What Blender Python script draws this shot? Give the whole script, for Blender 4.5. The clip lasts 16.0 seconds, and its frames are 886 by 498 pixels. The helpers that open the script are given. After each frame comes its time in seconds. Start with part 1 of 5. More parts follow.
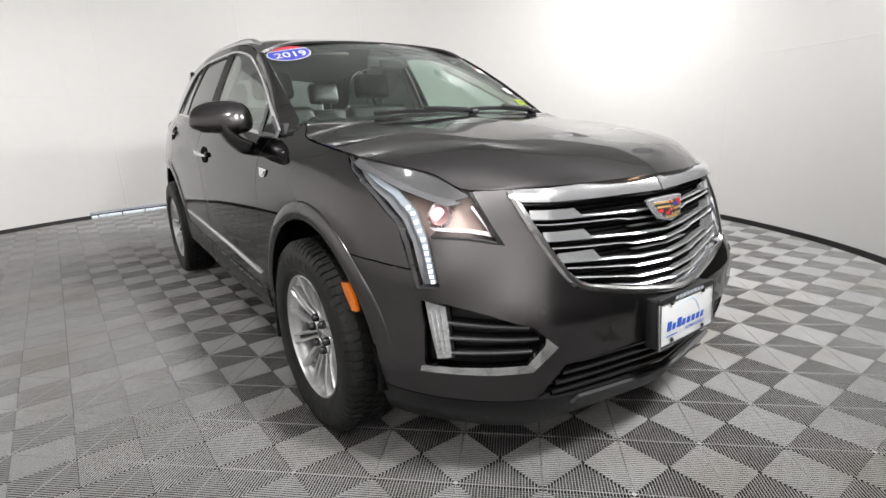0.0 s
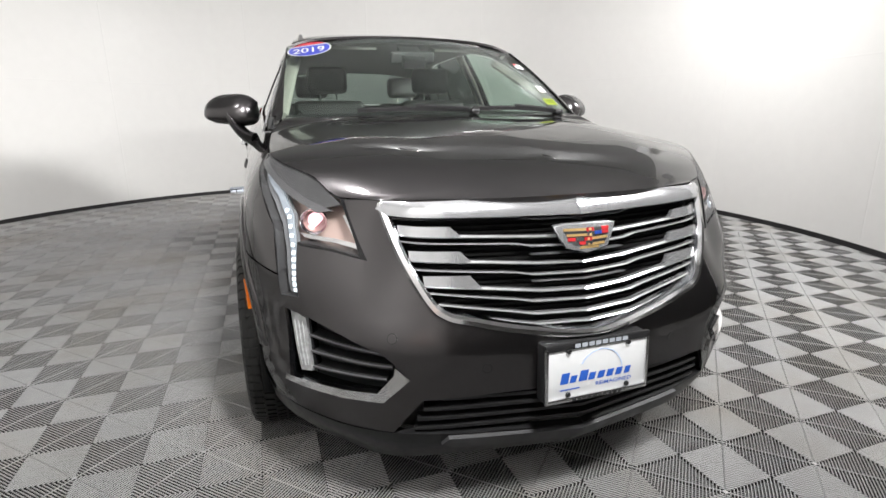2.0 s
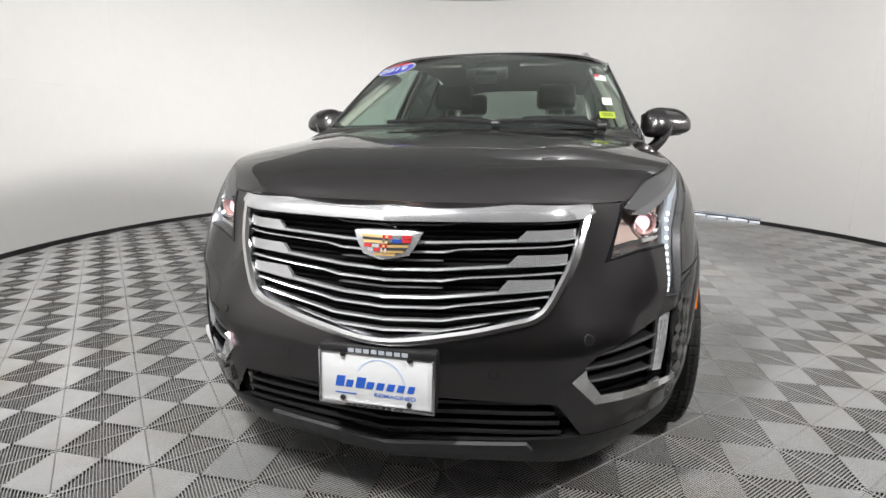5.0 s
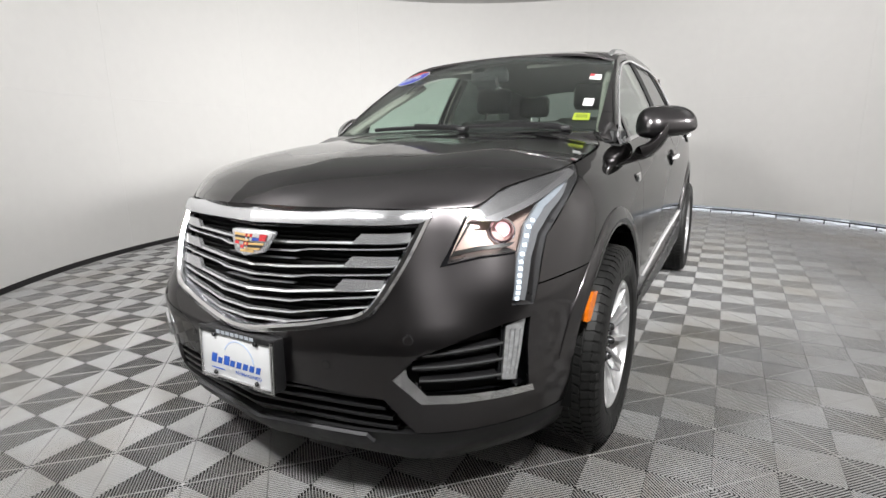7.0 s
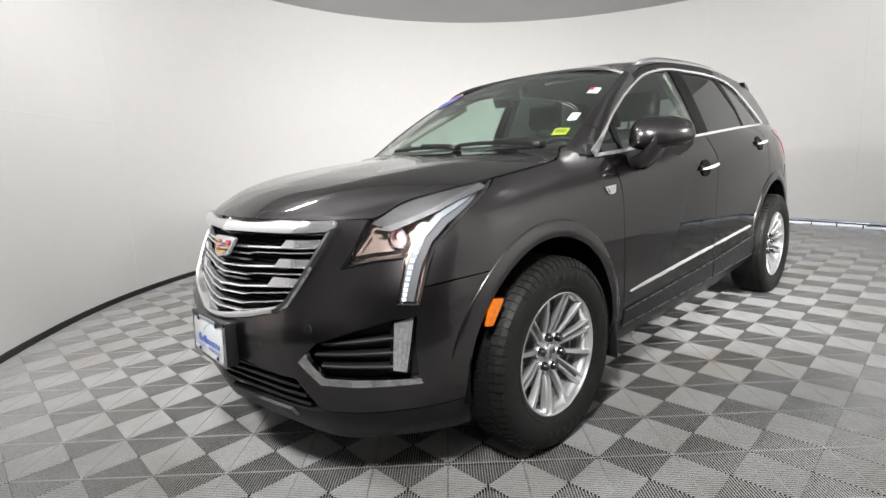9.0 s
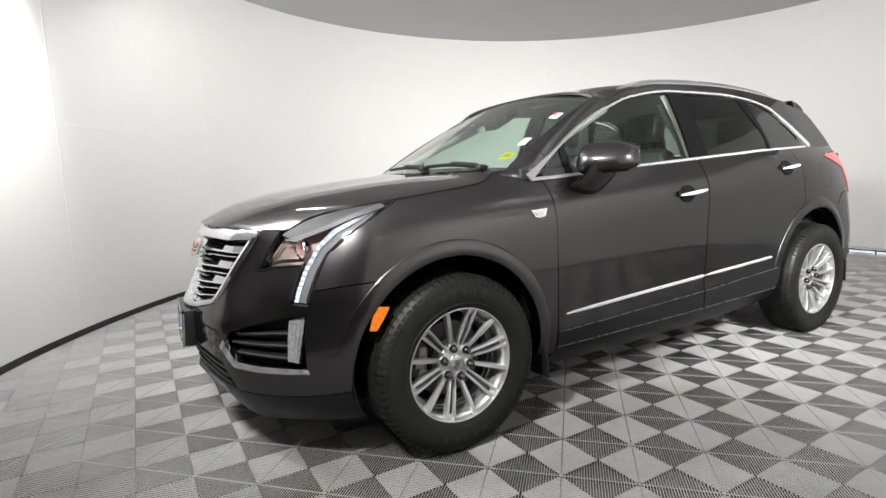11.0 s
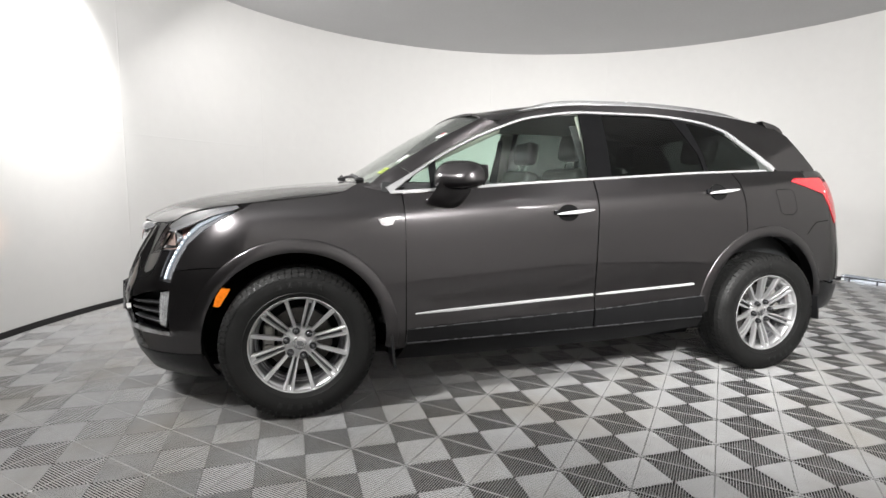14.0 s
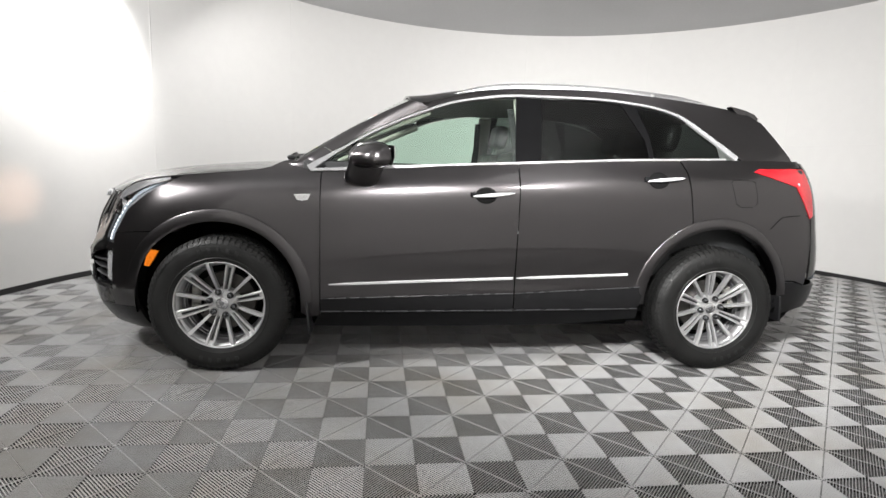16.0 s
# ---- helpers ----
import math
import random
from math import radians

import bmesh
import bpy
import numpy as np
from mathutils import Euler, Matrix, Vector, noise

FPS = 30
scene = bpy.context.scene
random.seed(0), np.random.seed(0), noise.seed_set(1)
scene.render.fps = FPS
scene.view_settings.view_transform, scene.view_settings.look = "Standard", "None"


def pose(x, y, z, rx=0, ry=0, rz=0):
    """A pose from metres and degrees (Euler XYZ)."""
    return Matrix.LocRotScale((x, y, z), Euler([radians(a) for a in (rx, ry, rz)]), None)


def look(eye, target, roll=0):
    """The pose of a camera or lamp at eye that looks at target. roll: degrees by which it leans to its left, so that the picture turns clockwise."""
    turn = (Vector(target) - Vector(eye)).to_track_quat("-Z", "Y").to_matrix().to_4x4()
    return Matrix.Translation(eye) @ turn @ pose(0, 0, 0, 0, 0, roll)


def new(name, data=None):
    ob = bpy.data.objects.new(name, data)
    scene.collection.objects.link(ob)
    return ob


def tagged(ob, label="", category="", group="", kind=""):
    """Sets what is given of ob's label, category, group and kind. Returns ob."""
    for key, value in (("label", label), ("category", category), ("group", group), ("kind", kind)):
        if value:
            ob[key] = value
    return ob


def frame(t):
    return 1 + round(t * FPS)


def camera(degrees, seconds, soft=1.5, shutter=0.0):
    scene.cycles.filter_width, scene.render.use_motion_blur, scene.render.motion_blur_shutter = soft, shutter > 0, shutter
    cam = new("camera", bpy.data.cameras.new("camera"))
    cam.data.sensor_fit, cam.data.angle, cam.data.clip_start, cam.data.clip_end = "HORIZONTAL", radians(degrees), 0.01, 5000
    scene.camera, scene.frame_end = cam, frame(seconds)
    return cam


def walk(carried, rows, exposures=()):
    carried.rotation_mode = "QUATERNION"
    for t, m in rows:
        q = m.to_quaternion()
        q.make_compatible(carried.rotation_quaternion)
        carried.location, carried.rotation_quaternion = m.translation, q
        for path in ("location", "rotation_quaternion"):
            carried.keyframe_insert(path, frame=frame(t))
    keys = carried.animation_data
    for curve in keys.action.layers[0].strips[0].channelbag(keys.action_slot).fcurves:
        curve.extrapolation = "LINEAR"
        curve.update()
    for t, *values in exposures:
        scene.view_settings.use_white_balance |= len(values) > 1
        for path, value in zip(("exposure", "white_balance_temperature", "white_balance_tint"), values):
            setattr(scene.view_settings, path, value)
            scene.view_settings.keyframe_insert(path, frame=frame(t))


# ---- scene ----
cam = camera(81.6, 16.0)
PATH = [
    (0, (-1.552, -3.21, 1.168), (-0.432, -1.63, 0.668), -2.4),
    (0.5, (-1.384, -3.282, 1.182), (-0.415, -1.608, 0.677), -2.1),
    (1, (-1.205, -3.371, 1.177), (-0.377, -1.619, 0.684), -1.8),
    (1.5, (-1.006, -3.386, 1.17), (-0.248, -1.606, 0.665), -1.2),
    (2, (-0.789, -3.451, 1.175), (-0.183, -1.614, 0.665), -0.6),
    (2.5, (-0.53, -3.556, 1.167), (-0.124, -1.669, 0.644), 0.1),
    (3, (-0.336, -3.553, 1.173), (-0.084, -1.645, 0.63), 1.7),
    (3.5, (-0.136, -3.558, 1.166), (-0.056, -1.614, 0.704), 1.3),
    (3.7, (-0.038, -3.59, 1.138), (-0.04, -1.638, 0.703), 1.3),
    (5.8, (0.737, -3.453, 1.132), (0.11, -1.61, 0.674), -1.5),
    (6, (0.823, -3.416, 1.127), (0.153, -1.59, 0.661), -2.0),
    (6.5, (1.0, -3.379, 1.154), (0.187, -1.607, 0.706), -1.3),
    (7, (1.265, -3.329, 1.147), (0.292, -1.634, 0.725), -1.1),
    (7.5, (1.451, -3.237, 1.123), (0.398, -1.589, 0.701), -1.8),
    (8, (1.607, -3.149, 1.156), (0.465, -1.56, 0.744), -2.2),
    (8.5, (1.835, -3.058, 1.141), (0.546, -1.58, 0.749), -2.7),
    (8.7, (1.904, -3.042, 1.137), (0.55, -1.618, 0.766), -2.8),
    (10.8, (2.568, -2.536, 1.126), (0.861, -1.536, 0.84), -2.6),
    (11, (2.64, -2.474, 1.14), (0.92, -1.493, 0.862), -1.8),
    (11.5, (2.79, -2.304, 1.125), (1.036, -1.381, 0.856), -1.2),
    (12, (2.926, -2.146, 1.124), (1.133, -1.295, 0.877), -1.6),
    (12.5, (3.029, -1.972, 1.145), (1.207, -1.185, 0.896), -0.8),
    (13, (3.188, -1.781, 1.13), (1.34, -1.062, 0.873), -0.6),
    (13.5, (3.362, -1.598, 1.13), (1.472, -0.982, 0.912), 0.1),
    (14, (3.437, -1.402, 1.152), (1.525, -0.869, 0.907), 0.6),
    (14.5, (3.548, -1.167, 1.128), (1.62, -0.716, 0.843), 1.2),
    (15, (3.667, -0.953, 1.118), (1.724, -0.591, 0.807), 1.2),
    (15.5, (3.681, -0.732, 1.124), (1.729, -0.441, 0.802), 1.4),
    (16, (3.718, -0.536, 1.152), (1.755, -0.313, 0.841), 2.3),
]
# The clip's camera closes down a little while it faces the lit wall.
EXPOSURES = [(0, 0), (1.5, -.02), (3.7, -.07), (6, -.12), (8, -.11), (10.8, -.02), (16, 0)]
walk(cam, [(t, look(eye, target, roll)) for t, eye, target, roll in PATH], EXPOSURES)

# ---- light ----
world = bpy.data.worlds.new("world")
scene.world = world
world.use_nodes = True
world.node_tree.nodes["Background"].inputs[0].default_value = (.84, .90, 1.0, 1)
world.node_tree.nodes["Background"].inputs[1].default_value = 5.0


def disc_lamp(name, eye, target, size, watts, spread=180, colour=(1, .99, .975)):
    data = bpy.data.lights.new(name, "AREA")
    data.shape, data.size, data.energy, data.color = "DISK", size, watts, colour
    data.spread = radians(spread)
    ob = new(name, data)
    ob.matrix_world = look(eye, target)
    return ob


# Round fill lamps, added out of view on the ceiling and high on the wall: place, aim, size, watts, cone. An added spot
# lamp washes the wall ahead of the car.
FILL_FLOODS = [((3.72, 1.1, 2.82), (-2.4, 1.2, 2.1), .46, 34, 68), ((3.68, -.55, 2.58), (.6, 1.1, 1.35), .42, 60, 70),
          ((-1.9, -2.0, 3.19), (-2.8, .6, .3), .46, 47, 180),
          ((.5, 1.5, 3.12), (1.3, 5.6, 2.45), .30, 35, 150), ((1.9, .5, 3.12), (4.2, 1.0, 2.0), .30, 30, 112),
          ((1.85, -3.05, 2.50), (2.2, .4, .3), .36, 126, 180), ((-.30, -3.44, 2.50), (-1.9, .3, .2), .36, 120, 180)]
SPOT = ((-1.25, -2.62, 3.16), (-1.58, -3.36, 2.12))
for eye, aim, size, watts, cone in FILL_FLOODS:
    disc_lamp("fill_flood_light", eye, aim, size, watts, cone)
hot = bpy.data.lights.new("added_wall_spot_light", "SPOT")
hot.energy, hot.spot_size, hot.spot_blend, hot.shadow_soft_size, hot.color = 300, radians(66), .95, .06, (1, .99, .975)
new("added_wall_spot_light", hot).matrix_world = look(*SPOT)
for side in (1, -1):
    beam = bpy.data.lights.new("headlight_beam", "SPOT")
    beam.energy, beam.spot_size, beam.spot_blend, beam.shadow_soft_size, beam.color = 28, radians(24), 1, .03, (1, .60, .40)
    new("headlight_beam", beam).matrix_world = look((.80 * side, -2.17, .86), (.86 * side, -3.6, .80))


# ---- materials ----
def shader(name, colour, rough=.5, metal=0.0, coat=0.0, bump=0.0, grain=40.0, vary=0.0, emit=0.0, coat_rough=.03, stain=None, spec=.5):
    """A principled material: colour varied by noise at two scales, with fine relief."""
    m = bpy.data.materials.new(name)
    m.use_nodes = True
    nt = m.node_tree
    b = nt.nodes["Principled BSDF"]
    b.inputs["Base Color"].default_value = (*colour, 1)
    b.inputs["Roughness"].default_value = rough
    b.inputs["Metallic"].default_value = metal
    b.inputs["Coat Weight"].default_value = coat
    b.inputs["Coat Roughness"].default_value = coat_rough
    b.inputs["Specular IOR Level"].default_value = spec
    if emit:
        b.inputs["Emission Color"].default_value = (*colour, 1)
        b.inputs["Emission Strength"].default_value = emit
    if vary or bump or stain:
        tc = nt.nodes.new("ShaderNodeTexCoord")
        n1 = nt.nodes.new("ShaderNodeTexNoise")
        n1.inputs["Scale"].default_value, n1.inputs["Detail"].default_value = grain, 4
        nt.links.new(tc.outputs["Object"], n1.inputs["Vector"])
        n2 = nt.nodes.new("ShaderNodeTexNoise")
        n2.inputs["Scale"].default_value, n2.inputs["Detail"].default_value = grain / 14, 3
        nt.links.new(tc.outputs["Object"], n2.inputs["Vector"])
        add = nt.nodes.new("ShaderNodeMath")
        add.operation = "ADD"
        nt.links.new(n1.outputs["Fac"], add.inputs[0])
        nt.links.new(n2.outputs["Fac"], add.inputs[1])
        if vary or stain:
            ramp = nt.nodes.new("ShaderNodeMapRange")
            ramp.inputs["From Min"].default_value, ramp.inputs["From Max"].default_value = .6, 1.4
            nt.links.new(add.outputs[0], ramp.inputs["Value"])
            mix = nt.nodes.new("ShaderNodeMix")
            mix.data_type = "RGBA"
            lo = [c * (1 - vary) for c in colour] if stain is None else stain
            mix.inputs["A"].default_value = (*lo, 1)
            mix.inputs["B"].default_value = (*[min(1, c * (1 + vary)) for c in colour], 1)
            nt.links.new(ramp.outputs[0], mix.inputs["Factor"])
            nt.links.new(mix.outputs["Result"], b.inputs["Base Color"])
            r2 = nt.nodes.new("ShaderNodeMapRange")
            r2.inputs["From Min"].default_value, r2.inputs["From Max"].default_value = .3, .7
            r2.inputs["To Min"].default_value, r2.inputs["To Max"].default_value = rough * .85, min(1, rough * 1.15)
            nt.links.new(n2.outputs["Fac"], r2.inputs["Value"])
            nt.links.new(r2.outputs[0], b.inputs["Roughness"])
        if bump:
            bp = nt.nodes.new("ShaderNodeBump")
            bp.inputs["Strength"].default_value, bp.inputs["Distance"].default_value = bump, .002
            nt.links.new(n1.outputs["Fac"], bp.inputs["Height"])
            nt.links.new(bp.outputs[0], b.inputs["Normal"])
    return m


def glazing(name, tint, rough=.0, gloss=1.0):
    """A thin pane: tinted see-through with a Fresnel gloss."""
    m = bpy.data.materials.new(name)
    m.use_nodes = True
    nt = m.node_tree
    nt.nodes.remove(nt.nodes["Principled BSDF"])
    tr = nt.nodes.new("ShaderNodeBsdfTransparent")
    tr.inputs[0].default_value = (*tint, 1)
    gl = nt.nodes.new("ShaderNodeBsdfGlossy")
    gl.inputs["Color"].default_value = (gloss, gloss, gloss, 1)
    gl.inputs["Roughness"].default_value = rough
    lw = nt.nodes.new("ShaderNodeLayerWeight")
    lw.inputs[0].default_value = .5
    pw = nt.nodes.new("ShaderNodeMath")
    pw.operation = "POWER"
    pw.inputs[1].default_value = 4.5
    nt.links.new(lw.outputs["Facing"], pw.inputs[0])
    fr = nt.nodes.new("ShaderNodeMath")
    fr.operation = "MULTIPLY_ADD"
    fr.inputs[1].default_value, fr.inputs[2].default_value = .90, .035
    nt.links.new(pw.outputs[0], fr.inputs[0])
    mix = nt.nodes.new("ShaderNodeMixShader")
    nt.links.new(fr.outputs[0], mix.inputs[0])
    nt.links.new(tr.outputs[0], mix.inputs[1])
    nt.links.new(gl.outputs[0], mix.inputs[2])
    nt.links.new(mix.outputs[0], nt.nodes["Material Output"].inputs[0])
    return m


def soil(m, worn, scale):
    """Large soft dirty patches over a material, laid out in the room, and a slight change from piece to piece."""
    nt = m.node_tree
    b = nt.nodes["Principled BSDF"]
    src = b.inputs["Base Color"].links[0].from_socket
    geo = nt.nodes.new("ShaderNodeNewGeometry")
    for n in nt.nodes:
        if n.type == "TEX_NOISE":
            nt.links.new(geo.outputs["Position"], n.inputs["Vector"])
    big = nt.nodes.new("ShaderNodeTexNoise")
    big.inputs["Scale"].default_value, big.inputs["Detail"].default_value, big.inputs["Roughness"].default_value = scale, 6, .65
    nt.links.new(geo.outputs["Position"], big.inputs["Vector"])
    ramp = nt.nodes.new("ShaderNodeMapRange")
    ramp.inputs["From Min"].default_value, ramp.inputs["From Max"].default_value = .46, .72
    nt.links.new(big.outputs["Fac"], ramp.inputs["Value"])
    mix = nt.nodes.new("ShaderNodeMix")
    mix.data_type = "RGBA"
    mix.inputs["B"].default_value = (*worn, 1)
    nt.links.new(ramp.outputs[0], mix.inputs["Factor"])
    nt.links.new(src, mix.inputs["A"])
    info = nt.nodes.new("ShaderNodeObjectInfo")
    hsv = nt.nodes.new("ShaderNodeHueSaturation")
    val = nt.nodes.new("ShaderNodeMapRange")
    val.inputs["To Min"].default_value, val.inputs["To Max"].default_value = .93, 1.05
    nt.links.new(info.outputs["Random"], val.inputs["Value"])
    nt.links.new(val.outputs[0], hsv.inputs["Value"])
    nt.links.new(mix.outputs["Result"], hsv.inputs["Color"])
    nt.links.new(hsv.outputs[0], b.inputs["Base Color"])


PAINT = shader("dark_bronze_metallic_paint", (.086, .0805, .083), .28, 1.0, 1.0, spec=.2)
PAINT.node_tree.nodes["Principled BSDF"].inputs["Specular Tint"].default_value = (.15, .15, .15, 1)
CLAD = shader("dark_grey_lower_trim", (.009, .009, .0098), .36, .1, .1, .0, 500, .15, spec=.35)
BLACK = shader("black_plastic", (.012, .012, .013), .45, 0, 0, .1, 300, .2)
GLOSS_BLACK = shader("gloss_black", (.006, .006, .007), .10, 0, 0, 0, 60, .1, spec=.3)
PILLAR_BLACK = shader("satin_pillar_black", (.004, .004, .0043), .35, 0, 0, 0, 60, .1, spec=.05)
RIM_GREY = shader("dark_lamp_rim", (.07, .07, .073), .3, .4, 0, 0, 200, .1)
TRIM_EDGE = shader("trim_edge_highlight", (.10, .10, .105), .28, .5, .2, 0, 300, .1)
CHIN_GREY = shader("satin_grey_chin", (.045, .045, .048), .46, .1, .0, .0, 300, .1)
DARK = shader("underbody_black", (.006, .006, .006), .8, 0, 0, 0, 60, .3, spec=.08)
CHROME = shader("chrome", (.82, .82, .83), .09, 1, 0, 0, 200, .03)
BRIGHT_TRIM = shader("bright_trim", (.80, .80, .81), .16, .35, .5, 0, 200, .03)
WINDOW_CHROME = shader("window_chrome", (.62, .62, .63), .18, .7, .3, 0, 200, .04)
SATIN = shader("satin_silver", (.72, .72, .73), .24, 1, 0, 0, 300, .04)
GUIDE_GREY = shader("grey_lamp_bezel", (.13, .13, .136), .45, .4, 0, 0, 300, .05, spec=.25)
GUIDE_PALE = shader("frosted_light_bar", (.15, .155, .165), .45, 0, 0, .2, 120, .12, .28, spec=.2)
WING_GREY = shader("smoked_silver", (.085, .085, .088), .45, .4, 0, .1, 120, .2, spec=.2)
GRILLE_BRIGHT = shader("bright_grille_chrome", (.50, .505, .52), .17, .75, .5, 0, 200, .03)
ALLOY = shader("machined_alloy", (.64, .64, .645), .34, .7, .1, .05, 250, .08)
ALLOY_DARK = shader("alloy_shadow_paint", (.24, .24, .25), .4, .8, 0, 0, 250, .1)
BARREL = shader("bare_inner_barrel", (.34, .34, .35), .45, .7, 0, .1, 80, .15)
CALIPER = shader("cast_caliper_metal", (.34, .33, .31), .5, .6, 0, .4, 90, .3)
GROOVE_SHADE = shader("spoke_groove_shade", (.035, .035, .036), .6, .0, 0, 0, 250, .1)
DISC = shader("brake_disc_steel", (.10, .095, .09), .45, 1, 0, .2, 120, .2)
RUBBER = shader("tyre_rubber", (.011, .011, .0108), .5, 0, 0, .15, 220, .4, spec=.35)
SIDEWALL = shader("tyre_letter_rubber", (.012, .012, .012), .5, 0, 0, .1, 220, .2)
GLASS = glazing("clear_green_glass", (.84, .91, .87))
PRIVACY = glazing("dark_privacy_glass", (.26, .285, .275))
LENS = glazing("clear_lamp_lens", (.93, .93, .93), .0, .4)
PINK_LENS = glazing("pinkish_projector_lens", (.92, .80, .88))
AMBER = shader("amber_lens", (.80, .19, .012), .2, 0, .6, .3, 80, .35, .10)
RED = shader("red_lamp_lens", (.44, .008, .016), .15, 0, .8, .2, 80, .25, .10)
LED = shader("daytime_led", (.20, .225, .255), .3, 0, 0, .4, 90, .25, 1.0)
BULB = shader("headlamp_glow", (1.0, .78, .76), .3, 0, 0, 0, 50, 0, 1.7)
LED_DOT = shader("led_dot", (.88, .95, 1), .3, 0, 0, 0, 50, 0, 1.3)
NUT = shader("dark_lug_steel", (.10, .10, .105), .22, .9, 0, 0, 60, .1)
LAMP_BOWL = shader("lamp_bowl", (.50, .38, .34), .34, .4, 0, 0, 60, .1)
FOGLENS = shader("fog_lamp_lens", (.55, .56, .57), .2, .6, .6, .7, 60, .5)
LEATHER = shader("black_leather", (.013, .013, .0125), .5, 0, 0, .3, 160, .2)
DASH = shader("dark_dashboard", (.018, .019, .02), .6, 0, 0, .3, 200, .2)
LINER = shader("pale_headliner", (.26, .25, .225), .9, 0, 0, .2, 200, .08)
PILLAR_LINER = shader("cream_pillar_lining", (.36, .35, .31), .8, 0, 0, .2, 200, .06)
MIRROR = shader("mirror_glass", (.9, .9, .9), .01, 1)
ENTRY = shader("dark_entrance_panel", (.065, .064, .062), .85, 0, 0, .1, 12, .2)
WALL = shader("white_wall_vinyl", (.725, .716, .702), .48, 0, 0, .02, 9, .02, spec=.4)
CEIL = shader("grey_ceiling_paint", (.57, .57, .575), .9, 0, 0, .1, 30, .04)
BASE = shader("black_base_rail", (.012, .011, .012), .5, 0, 0, .1, 60, .2)
TILE = shader("grey_ribbed_tile", (.36, .36, .36), .34, 0, 0, .05, 18, .10, spec=.5)
soil(TILE, (.29, .275, .25), 1.3)
# Near-black that paints the shade between the tile ribs.
TILE_GAP_SHADE = shader("tile_gap_shade", (.004, .004, .004), .9, 0, 0, .1, 60, .2)
CONCRETE = shader("dark_subfloor", (.03, .03, .03), .9, 0, 0, .2, 30, .2)
PLATE = shader("white_plate", (.62, .63, .64), .25, 0, .4, 0, 60, .02)
INK_BLUE = shader("blue_ink", (.02, .09, .42), .35)
INK_GREY = shader("grey_ink", (.35, .38, .42), .4)
STICK_BLUE = shader("sticker_blue", (.03, .05, .45), .3)
STICK_RED = shader("sticker_red", (.55, .03, .05), .3)
WHITE = shader("white_print", (.72, .73, .72), .4)
LIME = shader("lime_sticker", (.30, .38, .03), .5)
GOLD = shader("gold_enamel", (.72, .48, .20), .28, .7, .5)
CRIMSON = shader("crimson_enamel", (.40, .025, .03), .25, .2, .5)
NAVY = shader("navy_enamel", (.02, .05, .25), .25, .2, .5)


# ---- tools ----
def part(name, bm, material, parent=None, label="", smooth=True, angle=35):
    """Links a bmesh as one mesh object under a thing or a part."""
    me = bpy.data.meshes.new(name)
    bm.to_mesh(me)
    bm.free()
    for m in (material if isinstance(material, (list, tuple)) else [material]):
        me.materials.append(m)
    if smooth:
        me.shade_smooth()
        me.set_sharp_from_angle(angle=radians(angle))
    ob = new(name, me)
    if parent:
        ob.parent = parent
    if label:
        ob["label"] = label
    return ob


def thing(name, label, category, group="", kind="", at=None):
    ob = new(name)
    ob.empty_display_size = .1
    if at is not None:
        ob.matrix_world = at
    return tagged(ob, label, category, group, kind)


def inside(p, poly):
    x, y = p
    c = False
    for i in range(len(poly)):
        (x1, y1), (x2, y2) = poly[i - 1], poly[i]
        if (y1 > y) != (y2 > y) and x < (x2 - x1) * (y - y1) / (y2 - y1) + x1:
            c = not c
    return c


def cut_line(bm, a, b):
    lo = (min(a[0], b[0]) - 1e-4, min(a[1], b[1]) - 1e-4)
    hi = (max(a[0], b[0]) + 1e-4, max(a[1], b[1]) + 1e-4)
    geom = set()
    for f in bm.faces:
        xs = [v.co.x for v in f.verts]
        ys = [v.co.y for v in f.verts]
        if max(xs) >= lo[0] and min(xs) <= hi[0] and max(ys) >= lo[1] and min(ys) <= hi[1]:
            geom.add(f)
            geom.update(f.edges)
            geom.update(f.verts)
    n = Vector((a[1] - b[1], b[0] - a[0], 0))
    if geom and n.length > 1e-9:
        bmesh.ops.bisect_plane(bm, geom=list(geom), dist=1e-5, plane_co=(a[0], a[1], 0), plane_no=n.normalized())


def sheet(outer, holes=(), step=.04, place=None, thick=0.0, stepy=None):
    """A gridded sheet with an outline and holes in two dimensions, bent into space by place(a, b)."""
    bm = bmesh.new()
    x0, x1 = min(p[0] for p in outer), max(p[0] for p in outer)
    y0, y1 = min(p[1] for p in outer), max(p[1] for p in outer)
    nx, ny = max(1, math.ceil((x1 - x0) / step)), max(1, math.ceil((y1 - y0) / (stepy or step)))
    rows = [[bm.verts.new((x0 + (x1 - x0) * i / nx, y0 + (y1 - y0) * j / ny, 0)) for i in range(nx + 1)] for j in range(ny + 1)]
    for j in range(ny):
        for i in range(nx):
            bm.faces.new((rows[j][i], rows[j][i + 1], rows[j + 1][i + 1], rows[j + 1][i]))
    for poly in (outer, *holes):
        for i in range(len(poly)):
            cut_line(bm, poly[i - 1], poly[i])
    gone = []
    for f in bm.faces:
        c = f.calc_center_median()[:2]
        if not inside(c, outer) or any(inside(c, h) for h in holes):
            gone.append(f)
    bmesh.ops.delete(bm, geom=gone, context="FACES")
    bmesh.ops.remove_doubles(bm, verts=bm.verts, dist=2e-4)
    if place:
        for v in bm.verts:
            v.co = place(v.co.x, v.co.y)
    if thick:
        thicken(bm, thick)
    return bm


